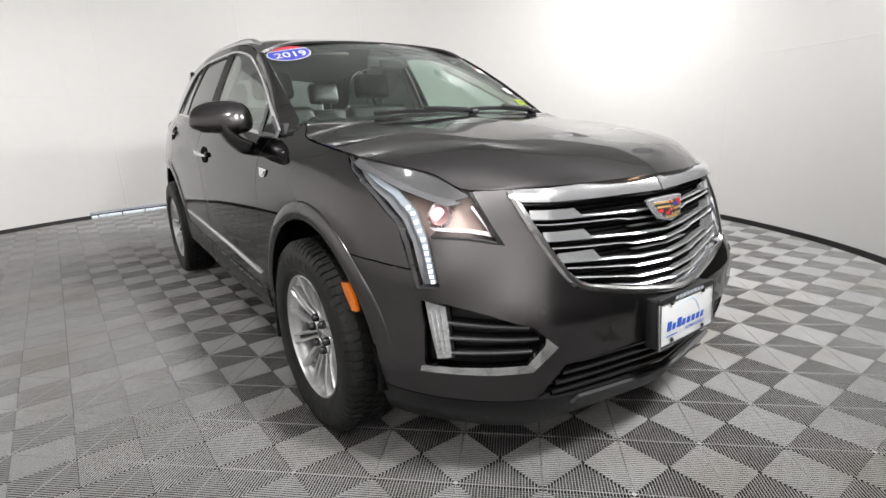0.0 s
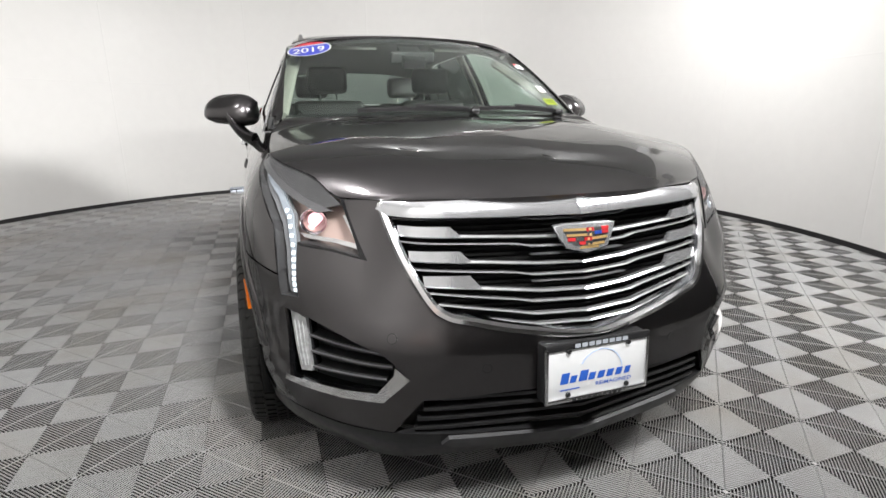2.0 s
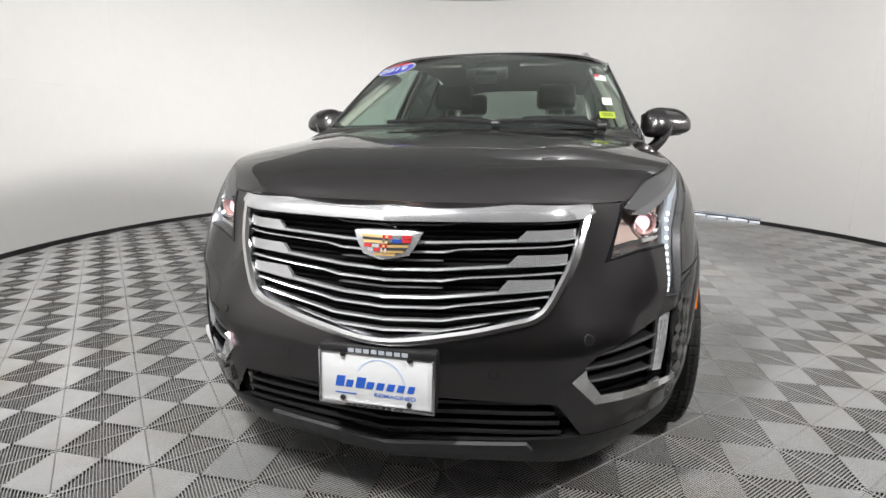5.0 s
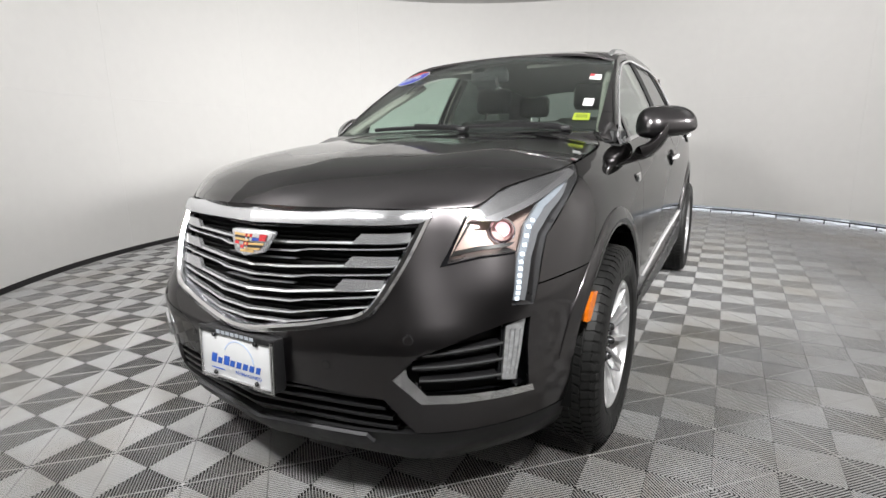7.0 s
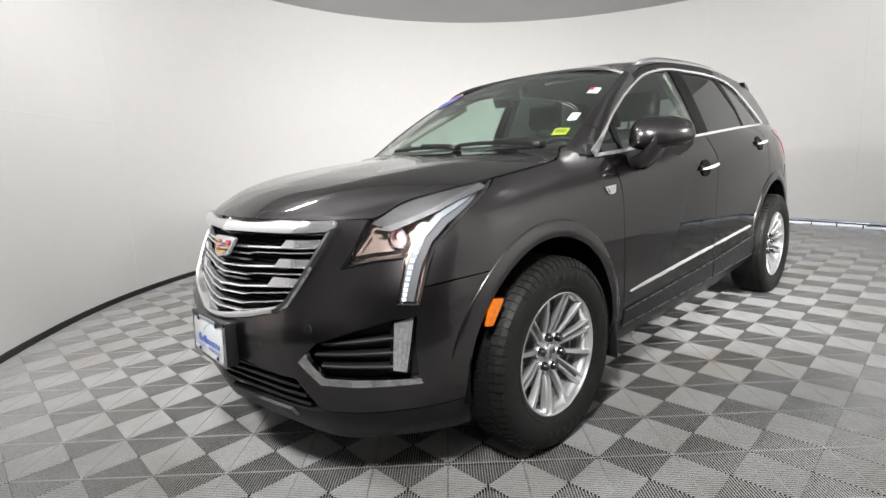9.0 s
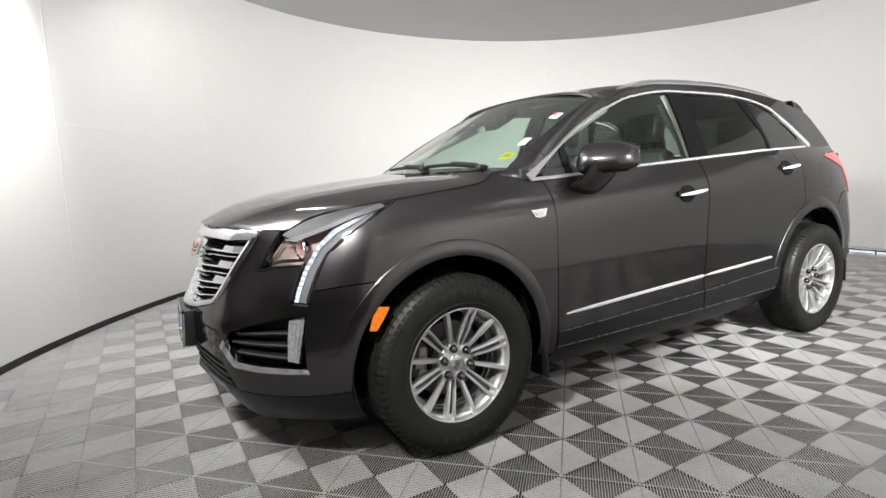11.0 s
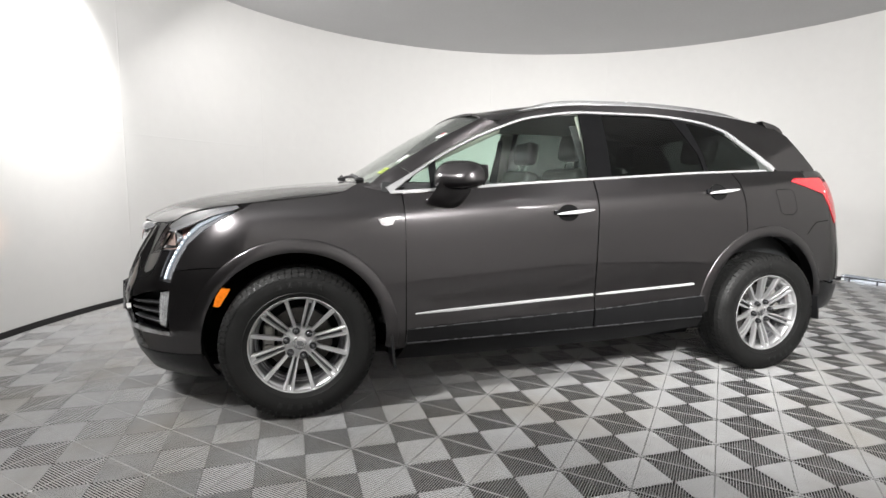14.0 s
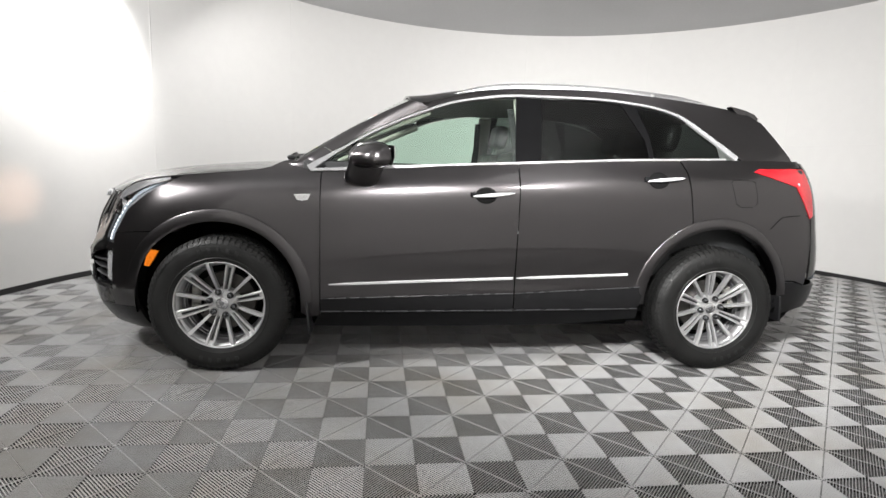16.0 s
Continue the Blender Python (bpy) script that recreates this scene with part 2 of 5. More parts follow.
def thicken(bm, thick):
    """Gives an open sheet a back and an edge, thick behind its face."""
    bm.normal_update()
    old, faces = bm.verts[:], bm.faces[:]
    rim = [e for e in bm.edges if e.is_boundary]
    ends = [(e.link_loops[0].vert, e.link_loops[0].link_loop_next.vert) for e in rim]
    back = {v: bm.verts.new(v.co - v.normal * thick) for v in old}
    for f in faces:
        bm.faces.new([back[v] for v in reversed(f.verts)])
    for p, q in ends:
        bm.faces.new((q, p, back[p], back[q]))
    return bm


def flip(bm):
    """The same mesh on the other side of the car."""
    for v in bm.verts:
        v.co.x = -v.co.x
    bmesh.ops.reverse_faces(bm, faces=bm.faces)
    return bm


def loft(rings, closed=False, caps=False):
    """Quads between rings of points of equal count; closed: each ring is a loop."""
    bm = bmesh.new()
    vs = [[bm.verts.new(p) for p in r] for r in rings]
    n = len(vs[0])
    for a, b in zip(vs, vs[1:]):
        for i in range(n if closed else n - 1):
            j = (i + 1) % n
            bm.faces.new((a[i], a[j], b[j], b[i]))
    if caps:
        bm.faces.new(vs[0][::-1])
        bm.faces.new(vs[-1])
    bmesh.ops.recalc_face_normals(bm, faces=bm.faces)
    return bm


def lathe(profile, n=48, a0=0.0, a1=360.0):
    """Turns (radius, x) pairs round the x axis."""
    full = abs(a1 - a0) > 359
    rings = []
    for i in range(n if full else n + 1):
        a = radians(a0 + (a1 - a0) * i / n)
        rings.append([(x, r * math.sin(a), r * math.cos(a)) for r, x in profile])
    if full:
        rings.append(rings[0])
    bm = loft(rings)
    bmesh.ops.remove_doubles(bm, verts=bm.verts, dist=1e-5)
    bmesh.ops.recalc_face_normals(bm, faces=bm.faces)
    return bm


def sweep(path, section, up=None, closed=False, caps=True):
    """Sweeps a closed section of (side, up) pairs along a path; up(i) gives the outward way there."""
    p = [Vector(q) for q in path]
    n = len(p)
    rings = []
    for i in range(n):
        t = (p[(i + 1) % n] - p[i - 1]) if closed or 0 < i < n - 1 else (p[1] - p[0] if i == 0 else p[-1] - p[-2])
        t.normalize()
        o = Vector(up(i)) if up else Vector((0, 0, 1))
        o = (o - t * o.dot(t)).normalized()
        s = t.cross(o)
        sec = section(i / (n - 1)) if callable(section) else section
        rings.append([tuple(p[i] + s * a + o * b) for a, b in sec])
    if closed:
        rings.append(rings[0])
    bm = loft(rings, True, caps and not closed)
    bmesh.ops.remove_doubles(bm, verts=bm.verts, dist=1e-5)
    bmesh.ops.recalc_face_normals(bm, faces=bm.faces)
    return bm


def round_section(r, n=10, squash=1.0):
    return [(r * math.cos(2 * math.pi * k / n), r * squash * math.sin(2 * math.pi * k / n)) for k in range(n)]


def block(sx, sy, sz, at=(0, 0, 0), bevel=.01, seg=2, turn=None):
    """A box with rounded edges."""
    bm = bmesh.new()
    bmesh.ops.create_cube(bm, size=1)
    for v in bm.verts:
        v.co = Vector((v.co.x * sx, v.co.y * sy, v.co.z * sz))
    if bevel:
        bmesh.ops.bevel(bm, geom=bm.edges[:], offset=bevel, segments=seg, profile=.5, affect="EDGES")
    m = Matrix.Translation(at) @ (turn.to_4x4() if turn else Matrix())
    bm.transform(m)
    return bm


def slab(poly, depth, place=None, bevel=0.0):
    """A flat polygon of (a, b) pairs, extruded to depth along +c, then placed."""
    bm = bmesh.new()
    f = bm.faces.new([bm.verts.new((a, b, 0)) for a, b in poly])
    r = bmesh.ops.extrude_face_region(bm, geom=[f])
    for v in r["geom"]:
        if isinstance(v, bmesh.types.BMVert):
            v.co.z = depth
    bmesh.ops.recalc_face_normals(bm, faces=bm.faces)
    if bevel:
        bmesh.ops.bevel(bm, geom=[e for e in bm.edges if abs(e.verts[0].co.z - depth) < 1e-6 and abs(e.verts[1].co.z - depth) < 1e-6],
                        offset=bevel, segments=2, profile=.5, affect="EDGES")
    if place:
        for v in bm.verts:
            v.co = place(*v.co)
    return bm


def arc(cx, cy, r, a0, a1, n=16):
    return [(cx + r * math.cos(radians(a0 + (a1 - a0) * k / n)), cy + r * math.sin(radians(a0 + (a1 - a0) * k / n))) for k in range(n + 1)]


def pchip(xs, ys, x):
    """Monotone cubic through (xs, ys), at x."""
    n = len(xs)
    if x <= xs[0]:
        return ys[0] + (x - xs[0]) * (ys[1] - ys[0]) / (xs[1] - xs[0])
    if x >= xs[-1]:
        return ys[-1] + (x - xs[-1]) * (ys[-1] - ys[-2]) / (xs[-1] - xs[-2])
    i = 0
    while x > xs[i + 1]:
        i += 1

    def slope(k):
        if k == 0 or k == n - 1:
            j = 0 if k == 0 else n - 2
            return (ys[j + 1] - ys[j]) / (xs[j + 1] - xs[j])
        a = (ys[k] - ys[k - 1]) / (xs[k] - xs[k - 1])
        b = (ys[k + 1] - ys[k]) / (xs[k + 1] - xs[k])
        return 0.0 if a * b <= 0 else 2 * a * b / (a + b)
    h = xs[i + 1] - xs[i]
    s = (x - xs[i]) / h
    m0, m1 = slope(i) * h, slope(i + 1) * h
    return (ys[i] * (1 + 2 * s) * (1 - s) ** 2 + m0 * s * (1 - s) ** 2
            + ys[i + 1] * s * s * (3 - 2 * s) + m1 * s * s * (s - 1))


# Plan of the body's flank from the middle of the nose round to the middle of the tail: x, y.
PLAN = [(0, -2.366), (.2, -2.336), (.4, -2.300), (.52, -2.262), (.62, -2.195), (.70, -2.118), (.77, -2.035), (.83, -1.945), (.872, -1.85),
        (.895, -1.75), (.906, -1.6), (.91, -1.43), (.912, -1.0), (.915, -.4), (.918, .2), (.917, .8), (.912, 1.2), (.905, 1.45), (.892, 1.7),
        (.872, 1.9), (.845, 2.05), (.79, 2.17), (.68, 2.27), (.5, 2.34), (.3, 2.375), (0, 2.39)]


def catmull(pts, k):
    """A smooth polyline through pts, k pieces a span."""
    p = [np.array(q, float) for q in pts]
    p = [2 * p[0] - p[1]] + p + [2 * p[-1] - p[-2]]
    out = []
    for i in range(1, len(p) - 2):
        for j in range(k):
            t = j / k
            out.append(.5 * (2 * p[i] + (p[i + 1] - p[i - 1]) * t + (2 * p[i - 1] - 5 * p[i] + 4 * p[i + 1] - p[i + 2]) * t * t
                             + (3 * p[i] - p[i - 1] - 3 * p[i + 1] + p[i + 2]) * t ** 3))
    out.append(p[-2])
    return np.array(out)


RING = catmull(PLAN, 12)
ARC = np.concatenate([[0], np.cumsum(np.hypot(*np.diff(RING, axis=0).T))])
TAN = np.gradient(RING, ARC, axis=0)
NRM = np.stack([TAN[:, 1], -TAN[:, 0]], 1) / np.hypot(TAN[:, 0], TAN[:, 1])[:, None]


def ux(x):
    """The nose's arc length at which the plan reaches x."""
    k = int(np.argmax(RING[:, 0] > .905))
    return float(np.interp(x, RING[:k, 0], ARC[:k]))


def uy(y):
    """The flank's arc length at y."""
    return float(np.interp(y, RING[:, 1], ARC))


# How far the skin lies inside the plan, by height, at stations along the flank.
INSET = [
    (0.0, [(.20, .10), (.26, .06), (.31, .035), (.37, .025), (.43, .0), (.52, .0), (.60, .006), (.68, .028), (.80, .060), (.88, .083), (.94, .112), (.98, .15), (1.03, .22), (1.2, .5)]),
    (ux(.45), [(.20, .10), (.26, .06), (.31, .035), (.37, .02), (.43, .006), (.54, -.002), (.585, -.006), (.62, .006), (.70, .035), (.80, .065), (.88, .085), (.94, .105), (.98, .14), (1.03, .22), (1.2, .5)]),
    (ux(.60), [(.20, .09), (.26, .05), (.31, .025), (.37, .01), (.43, .006), (.54, -.002), (.605, -.008), (.64, .008), (.70, .038), (.80, .082), (.88, .11), (.94, .13), (.98, .155), (1.03, .2), (1.2, .45)]),
    (ux(.77), [(.20, .10), (.26, .04), (.31, .02), (.37, .005), (.43, -.005), (.54, -.005), (.62, .0), (.70, .0), (.80, .03), (.88, .065), (.94, .095), (.98, .12), (1.03, .16), (1.2, .4)]),
    (uy(-1.62), [(.20, .08), (.26, .05), (.31, .03), (.37, .01), (.43, .0), (.54, .0), (.62, .0), (.70, .0), (.80, .004), (.88, .012), (.94, .027), (.98, .044), (1.03, .075), (1.2, .33)]),
    (uy(-1.0), [(.20, .12), (.26, .06), (.31, .03), (.37, .012), (.43, .003), (.54, .0), (.62, .0), (.70, .0), (.80, .003), (.88, .007), (.94, .014), (.98, .022), (1.03, .042), (1.2, .22)]),
    (uy(0), [(.20, .12), (.26, .06), (.31, .03), (.37, .012), (.43, .010), (.54, .016), (.62, .009), (.70, .006), (.80, .004), (.88, .002), (.94, .0), (.98, .0), (1.03, .002), (1.2, .095)]),
    (uy(1.0), [(.20, .12), (.26, .09), (.31, .06), (.37, .02), (.43, .012), (.54, .015), (.62, .012), (.70, .007), (.80, .004), (.88, .002), (.94, .0), (.98, .0), (1.03, .0), (1.1, .008), (1.2, .05), (1.26, .1)]),
    (uy(1.55), [(.20, .12), (.26, .09), (.31, .06), (.37, .02), (.43, .005), (.54, .0), (.62, .0), (.70, .0), (.80, .0), (.88, .0), (.94, .003), (.98, .008), (1.03, .013), (1.1, .025), (1.2, .065), (1.26, .12)]),
    (uy(2.05), [(.20, .12), (.26, .09), (.31, .06), (.37, .03), (.43, .01), (.54, .0), (.62, .0), (.70, .005), (.80, .015), (.88, .025), (.94, .033), (.98, .04), (1.03, .05), (1.1, .07), (1.2, .11), (1.3, .18)]),
    (ARC[-1], [(.20, .12), (.26, .09), (.31, .06), (.37, .03), (.43, .01), (.54, .0), (.62, .0), (.70, .005), (.80, .03), (.88, .05), (.94, .06), (.98, .065), (1.03, .075), (1.1, .09), (1.2, .12), (1.3, .18)]),
]
ZS = np.arange(.18, 1.42, .01)
US = np.arange(0, ARC[-1] + .01, .01)
COLS = [[pchip([a for a, _ in k], [b for _, b in k], z) for z in ZS] for _, k in INSET]
TABLE = np.array([[pchip([s for s, _ in INSET], [c[j] for c in COLS], u) for j in range(len(ZS))] for u in US])


def blur(table, width):
    """Smooths a table along its first axis by a bell of the given width in cells."""
    r = int(3 * width)
    bell = np.exp(-.5 * (np.arange(-r, r + 1) / width) ** 2)
    padded = np.concatenate([table[:1].repeat(r, 0), table, table[-1:].repeat(r, 0)])
    return np.stack([np.convolve(c, bell / bell.sum(), "valid") for c in padded.T], 1)


# Broad panels of the flank are smoother than the nose.
BROAD = np.clip((US - 1.25) / .3, 0, 1)[:, None]
TABLE = blur(TABLE, 3) * (1 - BROAD) + blur(TABLE, 22) * BROAD
TABLE = blur(TABLE.T, 1.6).T


def inset(u, z):
    a, b = min(max(u / .01, 0), len(US) - 1.001), min(max((z - .18) / .01, 0), len(ZS) - 1.001)
    i, j = int(a), int(b)
    a, b = a - i, b - j
    return (TABLE[i, j] * (1 - a) + TABLE[i + 1, j] * a) * (1 - b) + (TABLE[i, j + 1] * (1 - a) + TABLE[i + 1, j + 1] * a) * b


def skin(u, z, out=0.0):
    """The place on the body's skin at arc length u and height z, moved outwards by out."""
    e = out - inset(abs(u), z)
    x, y, nx, ny = (float(np.interp(abs(u), ARC, c)) for c in (RING[:, 0], RING[:, 1], NRM[:, 0], NRM[:, 1]))
    x, y = x + nx * e, y + ny * e
    return (x if u >= 0 else -x), y, z


# ---- the photo booth ----
MID = (-.22, 1.0)
BEARINGS = [-180, -125, -115, -107.5, -98, -89, -70, -55, -45, -36, -27, -15, 0, 60, 120, 180]
REACH = [4.40, 4.42, 4.46, 4.52, 4.60, 4.67, 4.70, 4.64, 4.60, 4.55, 4.48, 4.42, 4.38, 4.38, 4.44, 4.40]


def on_wall(deg, z, out=0.0):
    d = (deg + 180) % 360 - 180
    r = pchip(BEARINGS, REACH, d) + out
    return MID[0] + r * math.cos(radians(d)), MID[1] + r * math.sin(radians(d)), z


TOP = 3.26
DOOR0, DOOR1 = 42, 106


def wall_run(name, d0, d1, z0, label, mat=None):
    n = max(2, int((d1 - d0) / 2))
    rings = []
    for i in range(n + 1):
        d = d0 + (d1 - d0) * i / n
        rings.append([on_wall(d, z0), on_wall(d, TOP + .05), on_wall(d, TOP + .05, .08), on_wall(d, z0, .08)])
    ob = part(name, loft(rings, True, True), mat or WALL, None, "", True, 30)
    return tagged(ob, label, "wall", kind="structure")


wall_front = wall_run("wall_front", DOOR1 - 360, -94, 0.0, "smooth white curved studio wall panel above black base rail")
# Unseen dark panel stands in for the dark opening that the car reflects.
wall_entrance = wall_run("wall_entrance", -94, -45, 0.0, "unseen charcoal panel in place of the booth's dark entrance opening", ENTRY)
wall_side = wall_run("wall_side", -45, DOOR0, 0.0, "smooth white curved studio wall panel above black base rail")
wall_rear = wall_run("wall_rear", DOOR0, DOOR1, .085, "white curved door curtain hanging just above the floor")


def wall_seam(d):
    w = .12
    bm = loft([[on_wall(d - w, z, -.0005), on_wall(d - w * .5, z, -.0022), on_wall(d + w * .5, z, -.0022), on_wall(d + w, z, -.0005)] for z in (.09, 1.2, 2.2, TOP)])
    return bm


def level_seam(d0, d1, z):
    """A faint level joint where the upper and lower sheets meet."""
    n = int((d1 - d0) / 2)
    return loft([[on_wall(d0 + (d1 - d0) * i / n, z + h, o) for h, o in ((-.009, -.0004), (-.003, -.0014), (.003, -.0014), (.009, -.0004))] for i in range(n + 1)])


for wall, d0, d1 in ((wall_front, DOOR1 - 360, -94), (wall_side, -45, DOOR0), (wall_rear, DOOR0, DOOR1)):
    part("level_seam", level_seam(d0, d1, 1.62), WALL, wall, "faint level joint in the wall vinyl")
for wall, degs in ((wall_front, (-236, -212, -188, -164, -140, -116)), (wall_side, (-20, 4, 28)), (wall_rear, (52, 76, 100))):
    for d in degs:
        part("seam", wall_seam(d), WALL, wall, "faint vertical joint in the wall vinyl")


def base_run(name, d0, d1, z0, z1, label, out=-.012):
    n = int((d1 - d0) / 2)
    rings = [[on_wall(d0 + (d1 - d0) * i / n, z, o) for z, o in ((z0, -.003), (z0, out), (z1, out), (z1, -.003))] for i in range(n + 1)]
    return tagged(part(name, loft(rings, True, True), BASE, None, "", False), label, "baseboard", kind="structure")


base_run("baseboard", DOOR1 - 360, DOOR0, .0, .048, "thin black base rail along the curved wall")
rail = base_run("door_rail", DOOR0, DOOR1, .042, .058, "thin black rail below the raised door curtain, lit from behind", -.02)
for k in range(17):
    d = DOOR0 + 2 + 3.8 * k
    x, y, _ = on_wall(d, 0, -.010)
    part("rail_foot", block(.014, .014, .044, (x, y, .021), .002), BASE, rail)

ceiling = loft([[on_wall(d, TOP) for d in range(-180, 180, 3)], [on_wall(d, TOP + .08) for d in range(-180, 180, 3)]], True, True)
tagged(part("ceiling", ceiling, CEIL, None, "", False), "plain matt grey ceiling over the round booth", "ceiling", kind="structure")
ground = bmesh.new()
bmesh.ops.create_circle(ground, cap_ends=True, segments=96, radius=9)
bmesh.ops.translate(ground, verts=ground.verts, vec=(MID[0], MID[1], -.022))
tagged(part("ground", ground, CONCRETE, None, "", False), "dark subfloor below the ribbed plastic tiles", "floor", kind="structure")

# Bodies for the added, unseen flood lamps: a shallow round housing on an arm from the wall or the ceiling.
for eye, aim, size, watts, cone in FILL_FLOODS + [(*SPOT, .16, 0, 60)]:
    m = look(eye, aim)
    lamp = thing("added_flood_lamp", "added unseen round grey flood lamp fixed high in the booth", "lamp", "flood lamps round the booth", "", m)
    body = lathe([(.0, .06), (size * .3, .06), (size * .45, .03), (size * .515, .0), (size * .50, -.004), (size * .49, .012), (.0, .012)], 32)
    body.transform(Euler((0, radians(-90), 0)).to_matrix().to_4x4())
    part("housing", body, CEIL, lamp, "grey metal housing")
    far = math.degrees(math.atan2(eye[1] - MID[1], eye[0] - MID[0]))
    foot = m.inverted() @ Vector(on_wall(far, eye[2] + .05, .01) if eye[2] < 3 else (eye[0], eye[1], TOP + .01))
    part("arm", sweep([(0, 0, .055), tuple(Vector((0, 0, .055)).lerp(foot, .5)), tuple(foot)], round_section(.014, 8), lambda i: (0, 1, 0)), CEIL, lamp, "grey metal arm")

# Ribbed floor tiles, four squares each: grey ribs along the squares' diagonals, with the shade between them painted
# black.
PITCH = .19945
FLOOR = Matrix.Translation((.0559, -.0294, 0)) @ Matrix.Rotation(radians(.946), 4, "Z")


def tile_mesh():
    """Rounded ribs cross each square's diagonal, so that they ring the tile's middle; a thin bar follows the diagonal between two slots."""
    bm = bmesh.new()
    a, e = PITCH, .0006
    p = a / 14
    slot, half_bar = .0030, .0013
    half_rib = .0022
    profile = ((-1, -.0042), (-.80, -.0014), (-.40, -.0002), (.40, -.0002), (.80, -.0014), (1, -.0042))

    def run(ends):
        """A rounded rib between two ends: ends(k) gives both end points at k half widths off its axis."""
        rows = [[bm.verts.new((*q, z)) for q in ends(k)] for k, z in profile]
        for r0, r1 in zip(rows, rows[1:]):
            bm.faces.new((r0[0], r0[1], r1[1], r1[0])).smooth = True
        # Lower rib walls are near-black: the shade between ribs is in the colour.
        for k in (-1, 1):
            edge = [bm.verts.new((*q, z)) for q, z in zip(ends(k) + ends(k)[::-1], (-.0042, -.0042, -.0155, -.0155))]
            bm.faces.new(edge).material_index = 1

    for qx in (1, -1):
        for qy in (1, -1):
            for k in range(28):
                mid = (k + .5) * p
                for side in (1, -1):
                    def ends(n):
                        """From the slot along the diagonal to the square's edge, on the side x > y (1) or x < y (-1)."""
                        s = mid + n * half_rib
                        far = max(min(s, a) - e, s / 2 + slot / 2)
                        near = s / 2 + slot / 2
                        q = [(near, s - near), (far, s - far)]
                        return [(qx * x, qy * y) if side > 0 else (qx * y, qy * x) for x, y in q]
                    if min(mid, 2 * a - mid) > .009:
                        run(ends)

            def bar_ends(n):
                w = n * half_bar / 2
                return [(qx * (.004 + w), qy * (.004 - w)), (qx * (a - .003 + w), qy * (a - .003 - w))]
            run(bar_ends)
            # Cross bars below the ribs, along the diagonal.
            for c in range(-13, 14):
                d = c * p
                lo, hi = abs(d) / 2 + .004, a - abs(d) / 2 - .004
                if hi - lo > .02 and c:
                    q = [(lo + d / 2, lo - d / 2), (hi + d / 2, hi - d / 2)]
                    w = .0009
                    bm.faces.new([bm.verts.new((qx * x, qy * y, -.0095)) for x, y in ((q[0][0] + w, q[0][1] - w), (q[1][0] + w, q[1][1] - w), (q[1][0] - w, q[1][1] + w), (q[0][0] - w, q[0][1] + w))])
    # A small round boss at the middle and at the corners.
    for cx, cy, r in ((0, 0, .009), (a, a, .006), (a, -a, .006), (-a, a, .006), (-a, -a, .006)):
        ring = [(cx + r * math.cos(radians(45 * k)), cy + r * math.sin(radians(45 * k))) for k in range(8)]
        ring = [(max(-a + e, min(a - e, x)), max(-a + e, min(a - e, y))) for x, y in ring]
        bm.faces.new([bm.verts.new((x, y, -.0012)) for x, y in ring])
    for f in bm.faces:
        f.normal_update()
        if f.material_index == 0 and f.normal.z < 0:
            f.normal_flip()
    # Near-black plate paints the shade at the bottom of the gaps.
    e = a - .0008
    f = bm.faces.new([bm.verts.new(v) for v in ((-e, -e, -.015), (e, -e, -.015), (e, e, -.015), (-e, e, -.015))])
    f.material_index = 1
    bmesh.ops.dissolve_degenerate(bm, dist=1e-6, edges=bm.edges)
    me = bpy.data.meshes.new("tile")
    bm.to_mesh(me)
    bm.free()
    me.materials.append(TILE)
    me.materials.append(TILE_GAP_SHADE)
    return me


def lay_floor():
    tile = tile_mesh()
    floor = thing("floor", "grey ribbed plastic tile floor in a chequered pattern", "floor", "", "structure")
    spots = []
    for i in range(-14, 15):
        for j in range(-14, 15):
            p = FLOOR @ Vector((2 * i * PITCH, 2 * j * PITCH, 0))
            r = math.hypot(p.x - MID[0], p.y - MID[1])
            reach = pchip(BEARINGS, REACH, math.degrees(math.atan2(p.y - MID[1], p.x - MID[0])))
            if r < reach + .30:
                spots.append((math.hypot(p.x - .4, p.y + .9), i, j))
    spots.sort()
    rest = bmesh.new()
    for k, (_, i, j) in enumerate(spots):
        m = FLOOR @ Matrix.Translation((2 * i * PITCH, 2 * j * PITCH, 0))
        if k < 300:
            ob = new("tile", tile)
            ob.matrix_world = m
            ob.parent = floor
        else:
            n = len(rest.verts)
            rest.from_mesh(tile)
            rest.verts.ensure_lookup_table()
            bmesh.ops.transform(rest, matrix=m, verts=rest.verts[n:])
    ob = part("far_tiles", rest, [TILE, TILE_GAP_SHADE], floor, "", False)
    ob["kind"] = "stuff"




# ---- the car ----
HUB_Y, HUB_Z, ARCH = 1.4285, .374, .436


def arch_z(y0):
    """Height of the centre of the wheel opening at y0: a little over the hub."""
    return HUB_Z + (.018 if y0 < 0 else .050)


FRONT_TOP, REAR_TOP = arch_z(-1) + ARCH - .0005, arch_z(1) + ARCH - .0005


def arch_pts(y0, r, z0, z1, way, n=10):
    """The outline of a wheel opening of radius r between two heights, ahead (-1) or behind (+1) of the hub."""
    c = arch_z(y0)
    a0 = math.asin(max(-1, min(1, (z0 - c) / r)))
    a1 = math.asin(max(-1, min(1, (z1 - c) / r)))
    return [(uy(y0 + way * r * math.cos(a0 + (a1 - a0) * k / n)), c + r * math.sin(a0 + (a1 - a0) * k / n)) for k in range(n + 1)]


def mirrored(half):
    """A whole outline from its half, which starts and ends at or near the middle."""
    return half + [(-a, b) for a, b in reversed(half) if abs(a) > 1e-6]


def both(bm_of):
    return (bm_of(), flip(bm_of()))


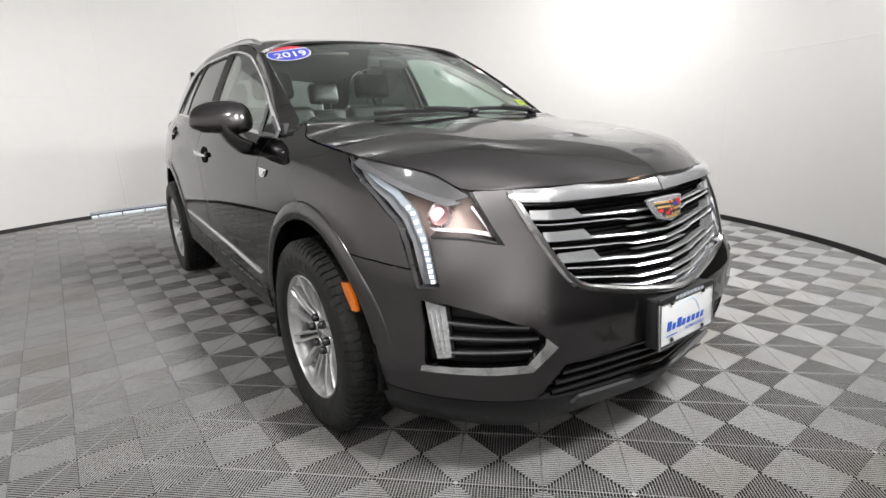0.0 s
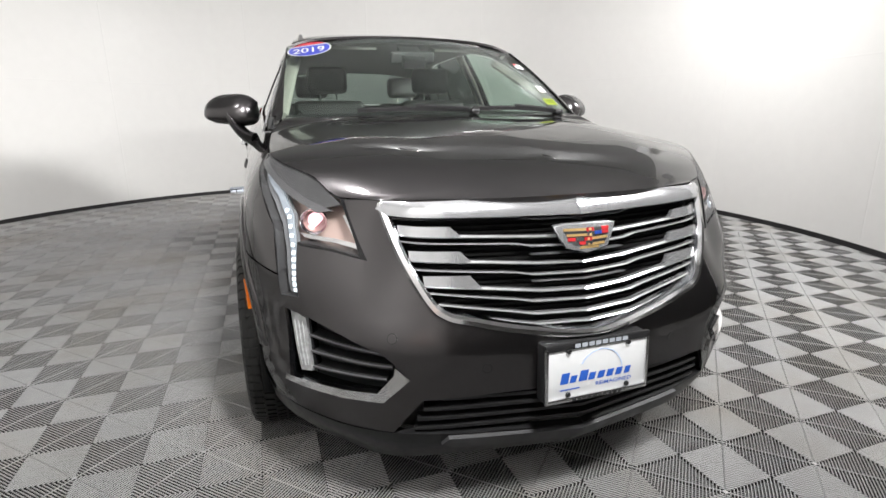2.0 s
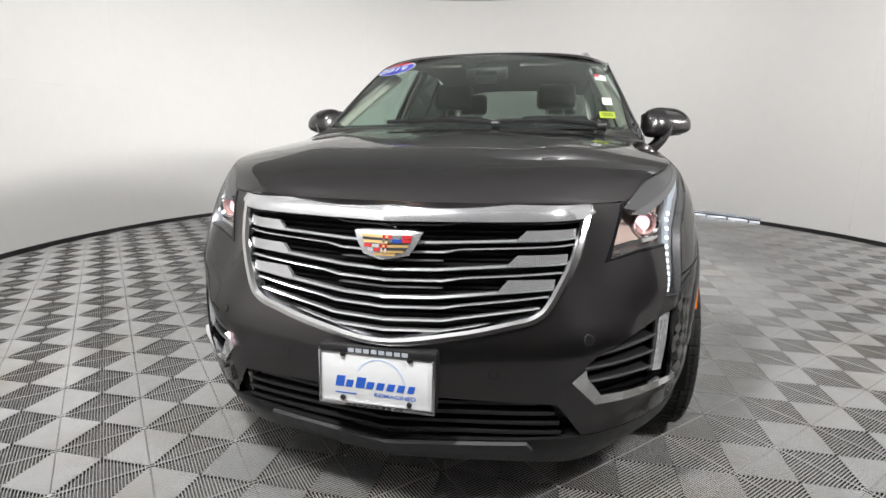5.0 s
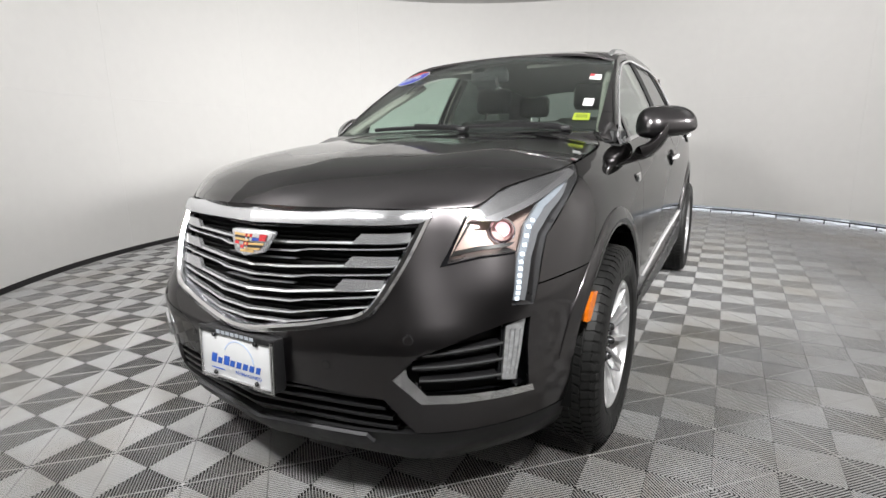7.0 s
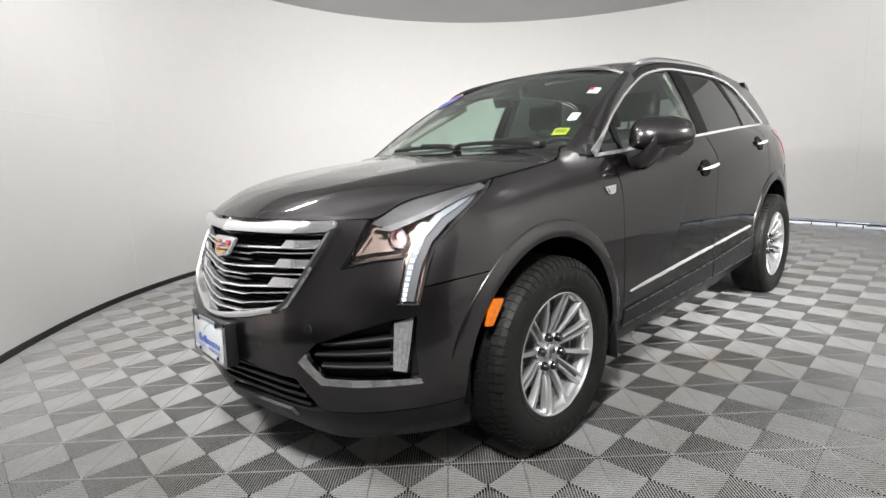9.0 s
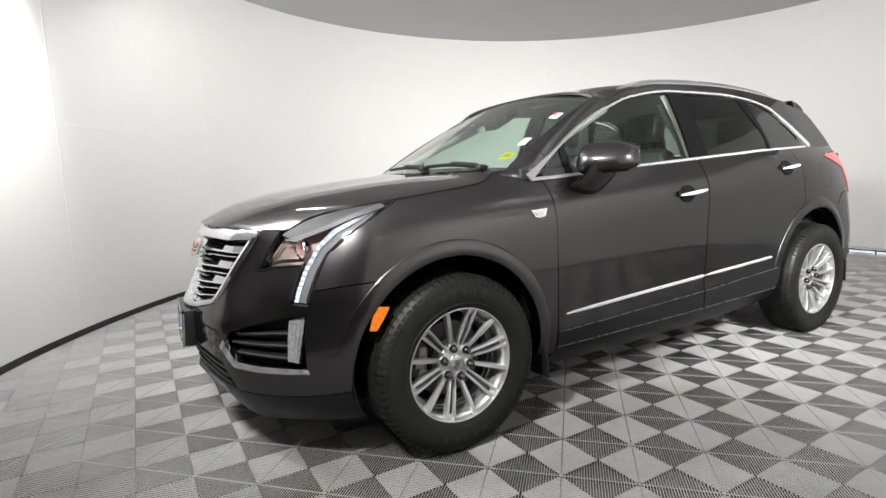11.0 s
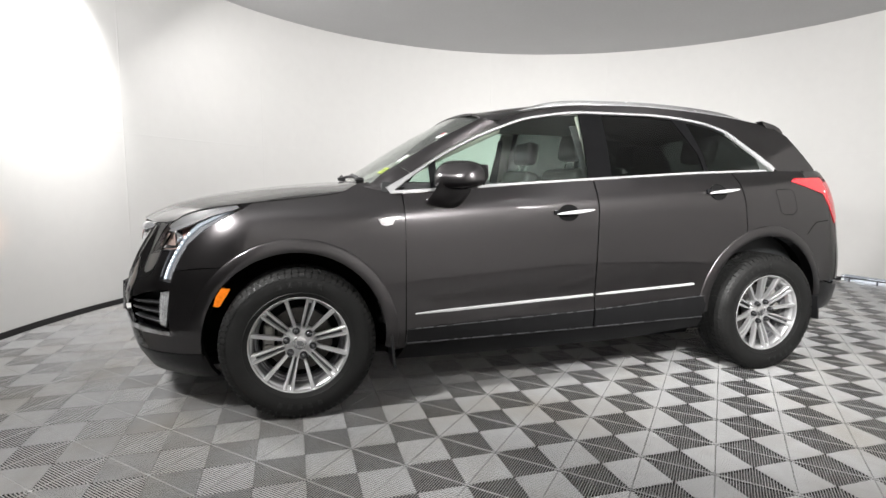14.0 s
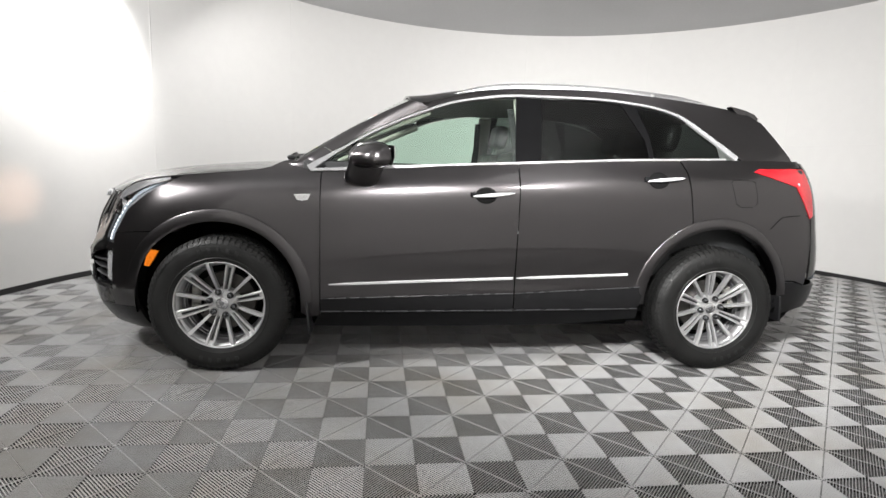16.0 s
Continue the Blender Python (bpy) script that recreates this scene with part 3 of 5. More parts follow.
def belt(y):
    return float(np.interp(y, [-1.0, -.5, .25, .85, 1.5, 2.1], [1.105, 1.145, 1.195, 1.235, 1.265, 1.28]))


BELT_X = ([-1.05, -.98, 0, 1.0, 1.5, 1.95, 2.1], [.80, .803, .815, .802, .758, .705, .68])


def flank(y, z, out=0.0):
    """The place on the upper side of the cabin."""
    d = z - belt(y)
    return float(np.interp(y, *BELT_X)) - .40 * d - .25 * d * abs(d) + out, y, z


CAR = thing("suv", "dark bronze-grey metallic suv with a chrome grille, parked on tiles", "car")
GAP = .0045

# Hood line on the flank: arc length and height.
HOODLINE = [(0, .958), (.30, .956), (.592, .952), (.766, .955), (.907, 1.007), (1.08, 1.036), (1.259, 1.057), (1.486, 1.081), (1.60, 1.094), (1.71, 1.109), (1.755, 1.121), (1.80, 1.145), (1.84, 1.161), (1.886, 1.166)]


def hood_z(u):
    return pchip([a for a, _ in HOODLINE], [b for _, b in HOODLINE], u)


def shell(name, poly, material, holes=(), step=.035, label="", thick=.012, out=0.0, parent=CAR):
    return part(name, sheet(poly, holes, step, lambda a, b: skin(a, b, out), thick), material, parent, label)


def shell_pair(name, poly, material, holes=(), step=.035, label="", thick=.012, out=0.0, parent=CAR):
    f = lambda: sheet(poly, holes, step, lambda a, b: skin(a, b, out), thick)
    return part(name, f(), material, parent, label), part(name, flip(f()), material, parent, label)


# Front bumper skin, with the grille and lamp openings.
ARCH_F = arch_pts(-HUB_Y, ARCH, .768, .345, -1)
half = [(0, .600), (.20, .622), (.345, .652), (.405, .668), (.45, .705), (.532, .815), (.614, .925), (.624, .944), (.618, .951), (.72, .951), (.760, .950), (.736, .905), (.700, .850), (.673, .806),
        (.77, .824), (.880, .833), (.843, .689), (.915, .683), (.932, .737), (1.057, .752)] + ARCH_F + [(.90, .333), (.738, .326), (.56, .326), (.471, .437), (.145, .452), (0, .453)]
FOG = [(.511, .503), (.58, .437), (.70, .433), (.90, .437), (.895, .560), (.905, .648), (.824, .640), (.70, .612), (.575, .572), (.548, .548)]
shell("front_bumper", mirrored(half), PAINT, (FOG, [(-a, b) for a, b in FOG]), .03, "painted front bumper skin with parking sensors")
half = [(0, .300), (.38, .312), (.553, .322), (.74, .321), (.90, .328)] + arch_pts(-HUB_Y, ARCH, .340, .21, -1, 4) + [(.9, .19), (.6, .195), (.38, .205), (0, .205)]
shell("front_valance", mirrored(half), CLAD, (), .03, "dark grey lower valance", .02)
half = [(0, .288), (.40, .300), (.42, .275), (.38, .255), (0, .245)]
shell("chin_strip", mirrored(half), CHIN_GREY, (), .03, "satin dark grey chin strip", .012, .012)

# Fenders, doors and rear quarters.
a = [(1.20, .766), (1.057, .757), (.936, .742), (.96, .80), (.991, .865), (1.108, .951), (1.234, 1.016), (1.295, 1.050)]
fender = a + [(u, hood_z(u) - GAP) for u in (1.31, 1.40, 1.486, 1.60, 1.68, 1.715, 1.745, 1.77, 1.795, 1.82, 1.845, 1.886)] + [(uy(-1.0), 1.155), (uy(-.965), 1.130), (uy(-.945), 1.106), (uy(-.897), 1.105), (uy(-.892), .9), (uy(-.892), .31)] + [(uy(-.95), .30)] \
    + arch_pts(-HUB_Y, ARCH, .33, .70, 1, 8) + arch_pts(-HUB_Y, ARCH, .72, FRONT_TOP, 1, 8) + arch_pts(-HUB_Y, ARCH, FRONT_TOP, .768, -1, 6)
shell_pair("front_fender", fender, PAINT, (), .03, "painted front fender")


def belt_edge(y0, y1, n=8, drop=0.0):
    return [(uy(y0 + (y1 - y0) * k / n), belt(y0 + (y1 - y0) * k / n) - drop) for k in range(n + 1)]


d1 = [(uy(-.886), .335), (uy(.200), .355), (uy(.200), 1.0), (uy(.195), belt(.195))] + belt_edge(.19, -.89, 10)[1:]
shell_pair("front_door", d1, PAINT, (), .025, "painted front door")
d2 = [(uy(.208), .356), (uy(.955), .372)] + arch_pts(HUB_Y, ARCH + .020, .40, .84, -1, 10) + [(uy(1.245), .875), (uy(1.238), .92), (uy(1.20), 1.18), (uy(1.17), belt(1.17))] + belt_edge(1.16, .205, 8)[1:]
shell_pair("rear_door", d2, PAINT, (), .025, "painted rear door")
q = [(uy(1.244), .92), (uy(1.251), .870)] + arch_pts(HUB_Y, ARCH, .835, REAR_TOP, -1, 5) + arch_pts(HUB_Y, ARCH, REAR_TOP, .55, 1, 12) + [(uy(1.98), .55), (uy(2.07), .52), (uy(2.100), .80), (uy(2.086), .93), (uy(1.975), 1.12), (uy(1.66), 1.20), (uy(1.70), 1.225), (uy(1.98), 1.235), (uy(2.10), 1.24), (uy(2.10), 1.28)] \
    + belt_edge(2.02, 1.18, 10) + [(uy(1.208), 1.18)]
FUEL = [(uy(1.485), 1.135), (uy(1.50), 1.15), (uy(1.62), 1.155), (uy(1.655), 1.14), (uy(1.665), 1.02), (uy(1.64), .995), (uy(1.55), .99), (uy(1.515), 1.01)]
shell_pair("rear_quarter", q, PAINT, (FUEL,), .035, "painted rear quarter panel")
cx, cy = sum(p[0] for p in FUEL) / 8, sum(p[1] for p in FUEL) / 8
shell("fuel_flap", [(cx + (p[0] - cx) * .97, cy + (p[1] - cy) * .97) for p in FUEL], PAINT, (), .04, "round-cornered fuel flap")
shell("fuel_side_blank", [(-(cx + (p[0] - cx) * 1.02), cy + (p[1] - cy) * 1.02) for p in FUEL], PAINT, (), .04, "plain painted panel")
# Tail: hatch skin and rear bumper.
U2 = ARC[-1]
hatch = [(uy(2.105), .55), (U2, .55), (U2, 1.27), (uy(2.12), 1.27), (uy(2.105), .95)]
shell_pair("tailgate", hatch, PAINT, (), .05, "painted tailgate skin")
rb = arch_pts(HUB_Y, ARCH, .345, .54, 1, 5) + [(uy(1.98), .54), (uy(2.07), .515), (U2, .515), (U2, .36), (uy(2.1), .36), (uy(1.95), .325)]
shell_pair("rear_bumper", rb, CLAD, (), .05, "dark rear bumper")
TAIL = [(uy(1.66), 1.203), (uy(1.975), 1.122), (uy(2.083), .93), (uy(2.12), .95), (uy(2.13), 1.1), (uy(2.10), 1.23), (uy(1.98), 1.232), (uy(1.70), 1.222)]
shell_pair("tail_light", TAIL, RED, (), .03, "red tail light lens", .02, .004)
for s in (1, -1):
    # A white disc paints the bright spot in the red lens.
    glint = sheet(arc(uy(1.999), 1.140, .009, 0, 360, 16)[:-1], (), .01, lambda a, b: skin(a, b, .006), .004)
    part("tail_bright_spot", flip(glint) if s < 0 else glint, PLATE, CAR, "small white disc painting the bright spot in the tail light")
    seam = [skin(uy(y), z, .001) for y, z in ((2.080, .950), (1.96, .948), (1.855, .940), (1.82, .918), (1.765, .866))]
    part("bumper_seam", sweep([(s * x, y, z) for x, y, z in seam], [(-.0022, -.002), (.0022, -.002), (.0022, .001), (-.0022, .001)], lambda i, s=s: (s, 0, 0)), DARK, CAR, "thin dark joint above the rear bumper")
# Rocker cladding, bright strip along the doors.
rk = [(uy(-.90), .30)] + [(uy(-.886), .325), (uy(.2), .348), (uy(.95), .365)] + arch_pts(HUB_Y, ARCH + .03, .38, .30, -1, 3) + [(uy(.5), .255), (uy(-.5), .235), (uy(-.93), .235)]
shell_pair("rocker_sill", rk, CLAD, (), .04, "dark grey sill cladding", .03)
for y0, y1, z0, z1 in ((-.84, .192, .495, .545), (.212, .875, .546, .579)):
    for s in (1, -1):
        path = []
        for k in range(13):
            y = y0 + (y1 - y0) * k / 12
            x, yy, z = skin(uy(y), z0 + (z1 - z0) * k / 12, .001)
            path.append((x * s, yy, z))
        part("door_strip", sweep(path, lambda t: [(-.0085 * min(1, .3 + 6 * t), 0), (.0085 * min(1, .3 + 6 * t), 0), (.005 * min(1, .3 + 6 * t), .009), (-.005 * min(1, .3 + 6 * t), .010)], lambda i, s=s: (s, 0, 0)), BRIGHT_TRIM, CAR, "thin chrome strip along the door")
# Seam between door and dark lower trim.
for poly in ([(uy(-.884), .338), (uy(.198), .357), (uy(.198), .458), (uy(-.884), .415)], [(uy(.210), .358), (uy(.955), .373), (uy(.975), .45), (uy(.955), .505), (uy(.210), .459)]):
    shell_pair("lower_door_trim", poly, CLAD, (), .05, "satin dark grey lower door trim", .006, .005)

# Raised edges, paler than the trim: their highlight is put into the colour.
for y0, y1, za, zb in ((-.884, .198, .415, .458), (.210, .955, .459, .505), (-.884, .198, .338, .357), (.210, .955, .358, .373)):
    for s in (1, -1):
        path = []
        for k in range(13):
            x, yy, z = skin(uy(y0 + (y1 - y0) * k / 12), za + (zb - za) * k / 12, .0085)
            path.append((x * s, yy, z))
        part("trim_edge", sweep(path, [(-.0028, -.004), (.0028, -.004), (.0016, .0024), (-.0016, .0024)], lambda i, s=s: (s, 0, 0)), TRIM_EDGE, CAR, "thin raised edge of the lower door trim, paler as a highlight")

# Wheel-arch mouldings and dark liners.
for y0, z_front, z_back in ((-HUB_Y, .49, .33), (HUB_Y, .40, .46)):
    for s in (1, -1):
        c = arch_z(y0)
        rings = []
        for k in range(41):
            lo = math.asin((z_front - c) / .47)
            hi = math.pi - math.asin((z_back - c) / .47)
            a = lo + (hi - lo) * k / 40
            fade = min(1, .25 + 5 * k / 40, .25 + 5 * (40 - k) / 40)
            ring = []
            for r, o in ((.501, .0002), (.499, .0040), (.494, .0062), (.464, .0110), (.446, .0108), (.4355, .006), (.431, -.05)):
                y, z = y0 - r * math.cos(a), c + r * math.sin(a)
                x, yy, zz = skin(uy(y), z, o * (fade if o > 0 else 1))
                ring.append((s * x, yy, zz))
            rings.append(ring)
        part("arch_moulding", loft(rings), PAINT, CAR, "painted wheel-arch moulding", True, 50)
        liner = lathe([(.44, .30), (.455, .40), (.455, .80), (.440, .875)], 32, -100, 100)
        liner.transform(Matrix.Translation((0, y0, c)))
        bmesh.ops.reverse_faces(liner, faces=liner.faces)
        if s < 0:
            flip(liner)
        part("arch_liner", liner, DARK, CAR, "black wheel-arch liner")

# A dark inner hull behind every joint and opening.
hull = []
for z in (.24, .34, .45, .6, .75, .88, .98, 1.08, 1.16):
    ring = []
    for u in np.linspace(0, ARC[-1], 70):
        y = float(np.interp(u, ARC, RING[:, 1]))
        near = min(abs(y - HUB_Y), abs(y + HUB_Y))
        deep = .045 if z > .90 else (.5 if near < .47 else .045)
        if u < 1.1:
            deep = max(deep, .13)
        if z > 1.0:
            deep += .05
        x, yy, zz = skin(u, z, -deep)
        ring.append((max(x, 0), yy, min(zz, .90 if u < 1.2 else 1.0 if u < 2.0 else 1.16)))
    hull.append(ring + [(-x, y, z) for x, y, z in reversed(ring[1:-1])])
part("inner_hull", loft(hull, True, True), DARK, CAR, "black inner body behind the joints", False)

# Hood: from the grille header back to the cowl.
HOOD_Y = [-2.262, -2.20, -2.08, -1.92, -1.75, -1.55, -1.35, -1.22, -1.13]
HOOD_Z = [.963, .998, 1.045, 1.084, 1.111, 1.137, 1.157, 1.167, 1.173]


def hood_point(s, t):
    """A place on the hood: s across (-1 to 1), t from the grille header back."""
    u = .60 + 1.284 * t
    e = skin(u, hood_z(u), -.001)
    cy = pchip([k / 8 for k in range(9)], HOOD_Y, t)
    cz = pchip([k / 8 for k in range(9)], HOOD_Z, t)
    a = abs(s)
    g = .28 * a + .27 * a ** 2 + .45 * a ** 5
    ridge = math.exp(-((a - .56 - .06 * t) / .16) ** 2) * .007 * min(1, 2 * t) * min(1, 2.5 * (1 - t))
    return e[0] * s, cy + (e[1] - cy) * a ** 2.2, cz + (e[2] - cz) * g + ridge


def hood_bm():
    bm = loft([[hood_point(j / 32, i / 52) for j in range(-32, 33)] for i in range(53)])
    for f in bm.faces:
        if f.normal.z < 0:
            f.normal_flip()
    return thicken(bm, .02)


part("hood", hood_bm(), PAINT, CAR, "painted hood with two raised creases")


# ---- the car's cabin ----
def ws_point(s, t, out=0.0):
    """A place on the windshield: s across (-1 to 1), t from the cowl up."""
    b = Vector((.728 * s, -1.130 + .090 * s * s, 1.170 - .010 * s * s))
    c = Vector((.655 * s, -.440 + .030 * s * s, 1.590 - .064 * abs(s) ** 2.2))
    p = b.lerp(c, t)
    n = Vector((.35 * s, -.52, .80)).normalized()
    return tuple(p + n * (.014 * math.sin(math.pi * t) + out))


def patch(s0, s1, t0, t1, out=0.0, n=24, m=12, thick=.004):
    bm = loft([[ws_point(s0 + (s1 - s0) * i / n, t0 + (t1 - t0) * j / m, out) for i in range(n + 1)] for j in range(m + 1)])
    for f in bm.faces:
        if f.normal.y > 0:
            f.normal_flip()
    return thicken(bm, thick)


ws = part("windshield", patch(-1, 1, 0, 1, 0, 28, 14, .004), GLASS, CAR, "clear greenish windshield glass")
ws.visible_shadow = False
part("windshield_band", patch(-.98, .98, .93, 1, -.006, 24, 2, .002), BLACK, CAR, "black band along the top of the glass")
part("windshield_foot_band", patch(-.98, .98, 0, .045, -.006, 24, 2, .002), BLACK, CAR, "black band along the foot of the glass")
part("mirror_sensor_box", patch(-.09, .09, .72, .95, -.03, 4, 4, .05), BLACK, CAR, "black camera and sensor housing")

TOPLINE = ([-.98, -.81, -.62, -.36, -.1, .26, .68, 1.03, 1.22, 1.37, 1.57], [1.115, 1.225, 1.340, 1.462, 1.55, 1.597, 1.600, 1.572, 1.525, 1.428, 1.283])


def topline(y):
    return pchip(TOPLINE[0], TOPLINE[1], y)


# Front pillars.
for s in (1, -1):
    rings = []
    for k in range(13):
        t = .214 + .786 * k / 12
        a = Vector(ws_point(.992, t, .004))
        y = -.985 + (-.30 + .985) * t
        b = Vector(flank(y, topline(y) + .012, .004))
        ring = []
        for j in range(7):
            q = j / 6
            p = a.lerp(b, q) + Vector((.45, -.35, .5)) * (.016 * math.sin(math.pi * q))
            ring.append((s * p.x, p.y, p.z))
        rings.append(ring)
    bm = loft(rings)
    part("front_pillar", thicken(bm, -.004 if s > 0 else .004), PAINT, CAR, "painted windshield pillar")
    # The fender runs up into the foot of the pillar and ends at a thin joint.
    rings = []
    for k in range(15):
        t = -.03 + .240 * k / 14
        a = Vector(ws_point(.992, t, .004))
        y = pchip([-.03, 0, .06, .12, .22], [-1.085, -1.06, -1.0, -.935, -.834], t)
        z = pchip([-1.085, -1.0, -.935, -.834], [1.140, 1.122, topline(-.935) + .012, topline(-.834) + .012], y)
        w = min(1, max(0, (t + .03) / .09))
        w = w * w * (3 - 2 * w)
        b = Vector(flank(y, z, .004))
        ring = []
        for j in range(9):
            q = j / 8
            p = a.lerp(b, q) + Vector((.45, -.35, .5)) * (.018 * math.sin(math.pi * q))
            c = Vector(skin(uy(a.y + (b.y - a.y) * q), 1.158 + (z - 1.158) * q, .002 - .009 * q ** 4))
            hold = min(1, max(0, (-.93 - y) / .07)) * q * q * (3 - 2 * q)
            p = c.lerp(p, w * (1 - hold))
            ring.append((s * p.x, p.y, p.z))
        rings.append(ring)
    part("fender_top", thicken(loft(rings), -.004 if s > 0 else .004), PAINT, CAR, "painted fender top running up to the pillar")

# Roof skin.
rings = []
for k in range(33):
    t = k / 32
    ye = -.412 + (1.72 + .412) * t
    yc = -.440 + (1.80 + .440) * t
    zc = pchip([-.48, -.2, .1, .5, .9, 1.3, 1.6, 1.8], [1.590, 1.637, 1.668, 1.684, 1.681, 1.662, 1.627, 1.600], yc)
    if t < .06:
        e = Vector(ws_point(.99, 1, .003)).lerp(Vector(flank(-.28, topline(-.28) + .03)), t / .06)
    else:
        e = Vector(flank(ye, pchip([-.4, -.28, -.1, .26, .68, 1.03, 1.4, 1.72], [1.503, 1.531, 1.592, 1.644, 1.654, 1.639, 1.609, 1.567], ye)))
    ring = []
    for j in range(-16, 17):
        q = j / 16
        a = abs(q)
        ring.append((e.x * q, yc + (e.y - yc) * a ** 2, zc + (e.z - zc) * (.42 * a ** 2 + .58 * a ** 7)))
    rings.append(ring)
bm = loft(rings)
for f in bm.faces:
    if f.normal.z < 0:
        f.normal_flip()
part("roof", thicken(bm, .012), PAINT, CAR, "painted roof skin")


def flank_sheet(poly, out=0.0, thick=.004, holes=(), step=.05):
    return sheet(poly, holes, step, lambda a, b: flank(a, b, out), thick)


def flank_pair(name, poly, material, out=0.0, thick=.004, label="", holes=(), step=.05):
    obs = []
    for k in (0, 1):
        bm = flank_sheet(poly, out, thick, holes, step)
        obs.append(part(name, flip(bm) if k else bm, material, CAR, label))
    return obs


def top_edge(y0, y1, n, d=0.0):
    return [(y0 + (y1 - y0) * k / n, topline(y0 + (y1 - y0) * k / n) + d) for k in range(n + 1)]


# Cant rail above the windows and the rear pillar.
rail_low = top_edge(1.57, -.34, 30, .010)
rail_top = [(-.30, 1.524), (-.1, 1.590), (.26, 1.642), (.68, 1.652), (1.03, 1.638), (1.4, 1.608), (1.70, 1.570)]
flank_pair("cant_rail", rail_low + rail_top + [(1.815, 1.51), (1.90, 1.40), (1.975, 1.30), (1.985, 1.275), (1.62, belt(1.62))], PAINT, .002, .012, "painted roof rail and rear pillar", (), .06)
# Door glass.
fg = [(-.70, belt(-.70) + .008), (.188, belt(.188) + .008), (.214, 1.50)] + top_edge(.222, -.70, 12, -.014)
for ob in flank_pair("front_door_glass", fg, GLASS, -.008, .004, "clear greenish front door glass"):
    ob.visible_shadow = False
sg = [(-.895, belt(-.9) + .010), (-.735, belt(-.74) + .010), (-.735, topline(-.735) - .02), (-.82, topline(-.82) - .018)]
for ob in flank_pair("front_quarter_glass", sg, GLASS, -.008, .004, "small fixed front quarter glass"):
    ob.visible_shadow = False
rg = [(.345, belt(.345) + .008), (1.0, belt(1.0) + .008), (.985, 1.36), (.885, 1.54), (.86, topline(.86) - .014)] + top_edge(.80, .370, 6, -.014)
for ob in flank_pair("rear_door_glass", rg, PRIVACY, -.008, .004, "dark tinted rear door glass"):
    ob.visible_shadow = False
qg = [(1.03, belt(1.03) + .008), (1.47, belt(1.47) + .010)] + top_edge(1.46, .96, 10, -.020) + [(1.018, 1.37)]
for ob in flank_pair("rear_quarter_glass", qg, PRIVACY, -.008, .004, "dark tinted rear quarter glass"):
    ob.visible_shadow = False
flank_pair("centre_pillar", [(.190, belt(.19) + .004), (.345, belt(.345) + .004)] + top_edge(.370, .220, 3, -.010), PILLAR_BLACK, -.004, .012, "gloss black centre pillar")
flank_pair("rear_divider", [(1.0, belt(1.0) + .004), (1.03, belt(1.03) + .004), (1.018, 1.37), (.955, topline(.955) - .012), (.86, topline(.86) - .010), (.885, 1.54), (.985, 1.36)], PILLAR_BLACK, -.004, .012, "gloss black window divider", (), .04)
flank_pair("front_divider", [(-.737, belt(-.737) + .004), (-.698, belt(-.698) + .004), (-.698, topline(-.698) - .010), (-.737, topline(-.737) - .010)], GLOSS_BLACK, -.003, .012, "black window divider")
flank_pair("sail_panel", [(-.965, belt(-.965) + .004), (-.895, belt(-.895) + .004), (-.82, topline(-.82) - .012), (-.965, topline(-.965) - .008)], GLOSS_BLACK, -.003, .012, "gloss black corner panel")

# Bright trim round the side windows.
for s in (1, -1):
    path = [(-.955, belt(-.955) + .006)] + [(y, belt(y) + .002) for y in np.linspace(-.80, 1.50, 22)]
    bottom = [flank(y, z, .002) for y, z in path]
    part("belt_trim", sweep([(s * x, y, z) for x, y, z in bottom], [(-.010, 0), (.010, 0), (.008, .008), (-.008, .008)], lambda i, s=s: (s, 0, .35)), WINDOW_CHROME, CAR, "chrome strip along the window line")
    ys = list(np.linspace(-.965, 1.20, 34)) + [1.24, 1.28, 1.32, 1.37, 1.42, 1.47, 1.53, 1.58]
    upper = [flank(y, topline(y) - .002, .002) for y in ys]

    def wide(t):
        w = .0075 + .013 * max(0, (t - .80) / .2) + .014 * max(0, (.07 - t) / .07)
        return [(-w, 0), (w, 0), (w * .8, .008), (-w * .8, .008)]
    part("window_trim", sweep([(s * x, y, z) for x, y, z in upper], wide, lambda i, s=s: (s, 0, .35)), WINDOW_CHROME, CAR, "chrome strip over the side windows")
    # Roof rail on feet.
    ys = np.linspace(-.20, 1.50, 26)
    pts = []
    for k, y in enumerate(ys):
        e = flank(y, pchip([-.28, -.1, .26, .68, 1.03, 1.4, 1.72], [1.531, 1.592, 1.644, 1.654, 1.639, 1.609, 1.567], y))
        lift = .010 * min(1, k / 4, (25 - k) / 4) ** .7 if 0 < k < 25 else 0
        pts.append((s * (e[0] - .045), y, e[2] + .006 + lift))
    part("roof_rail", sweep(pts, lambda t: [(-.015, -.022), (.016, -.022), (.017, .004), (.008, .004 + .014 * min(1, 9 * t, 9 * (1 - t))), (-.008, .004 + .014 * min(1, 9 * t, 9 * (1 - t))), (-.016, .004)], lambda i: (0, 0, 1)), SATIN, CAR, "satin silver roof rail")

# Rear glass, spoiler.
rg2 = []
for k in range(9):
    t = k / 8
    rg2.append([(x * (.60 + .06 * t), 1.765 + .255 * t - .06 * x * x, 1.570 - .295 * t) for x in np.linspace(-1, 1, 15)])
part("rear_glass", loft(rg2), PRIVACY, CAR, "dark tinted rear window").visible_shadow = False
sp = []
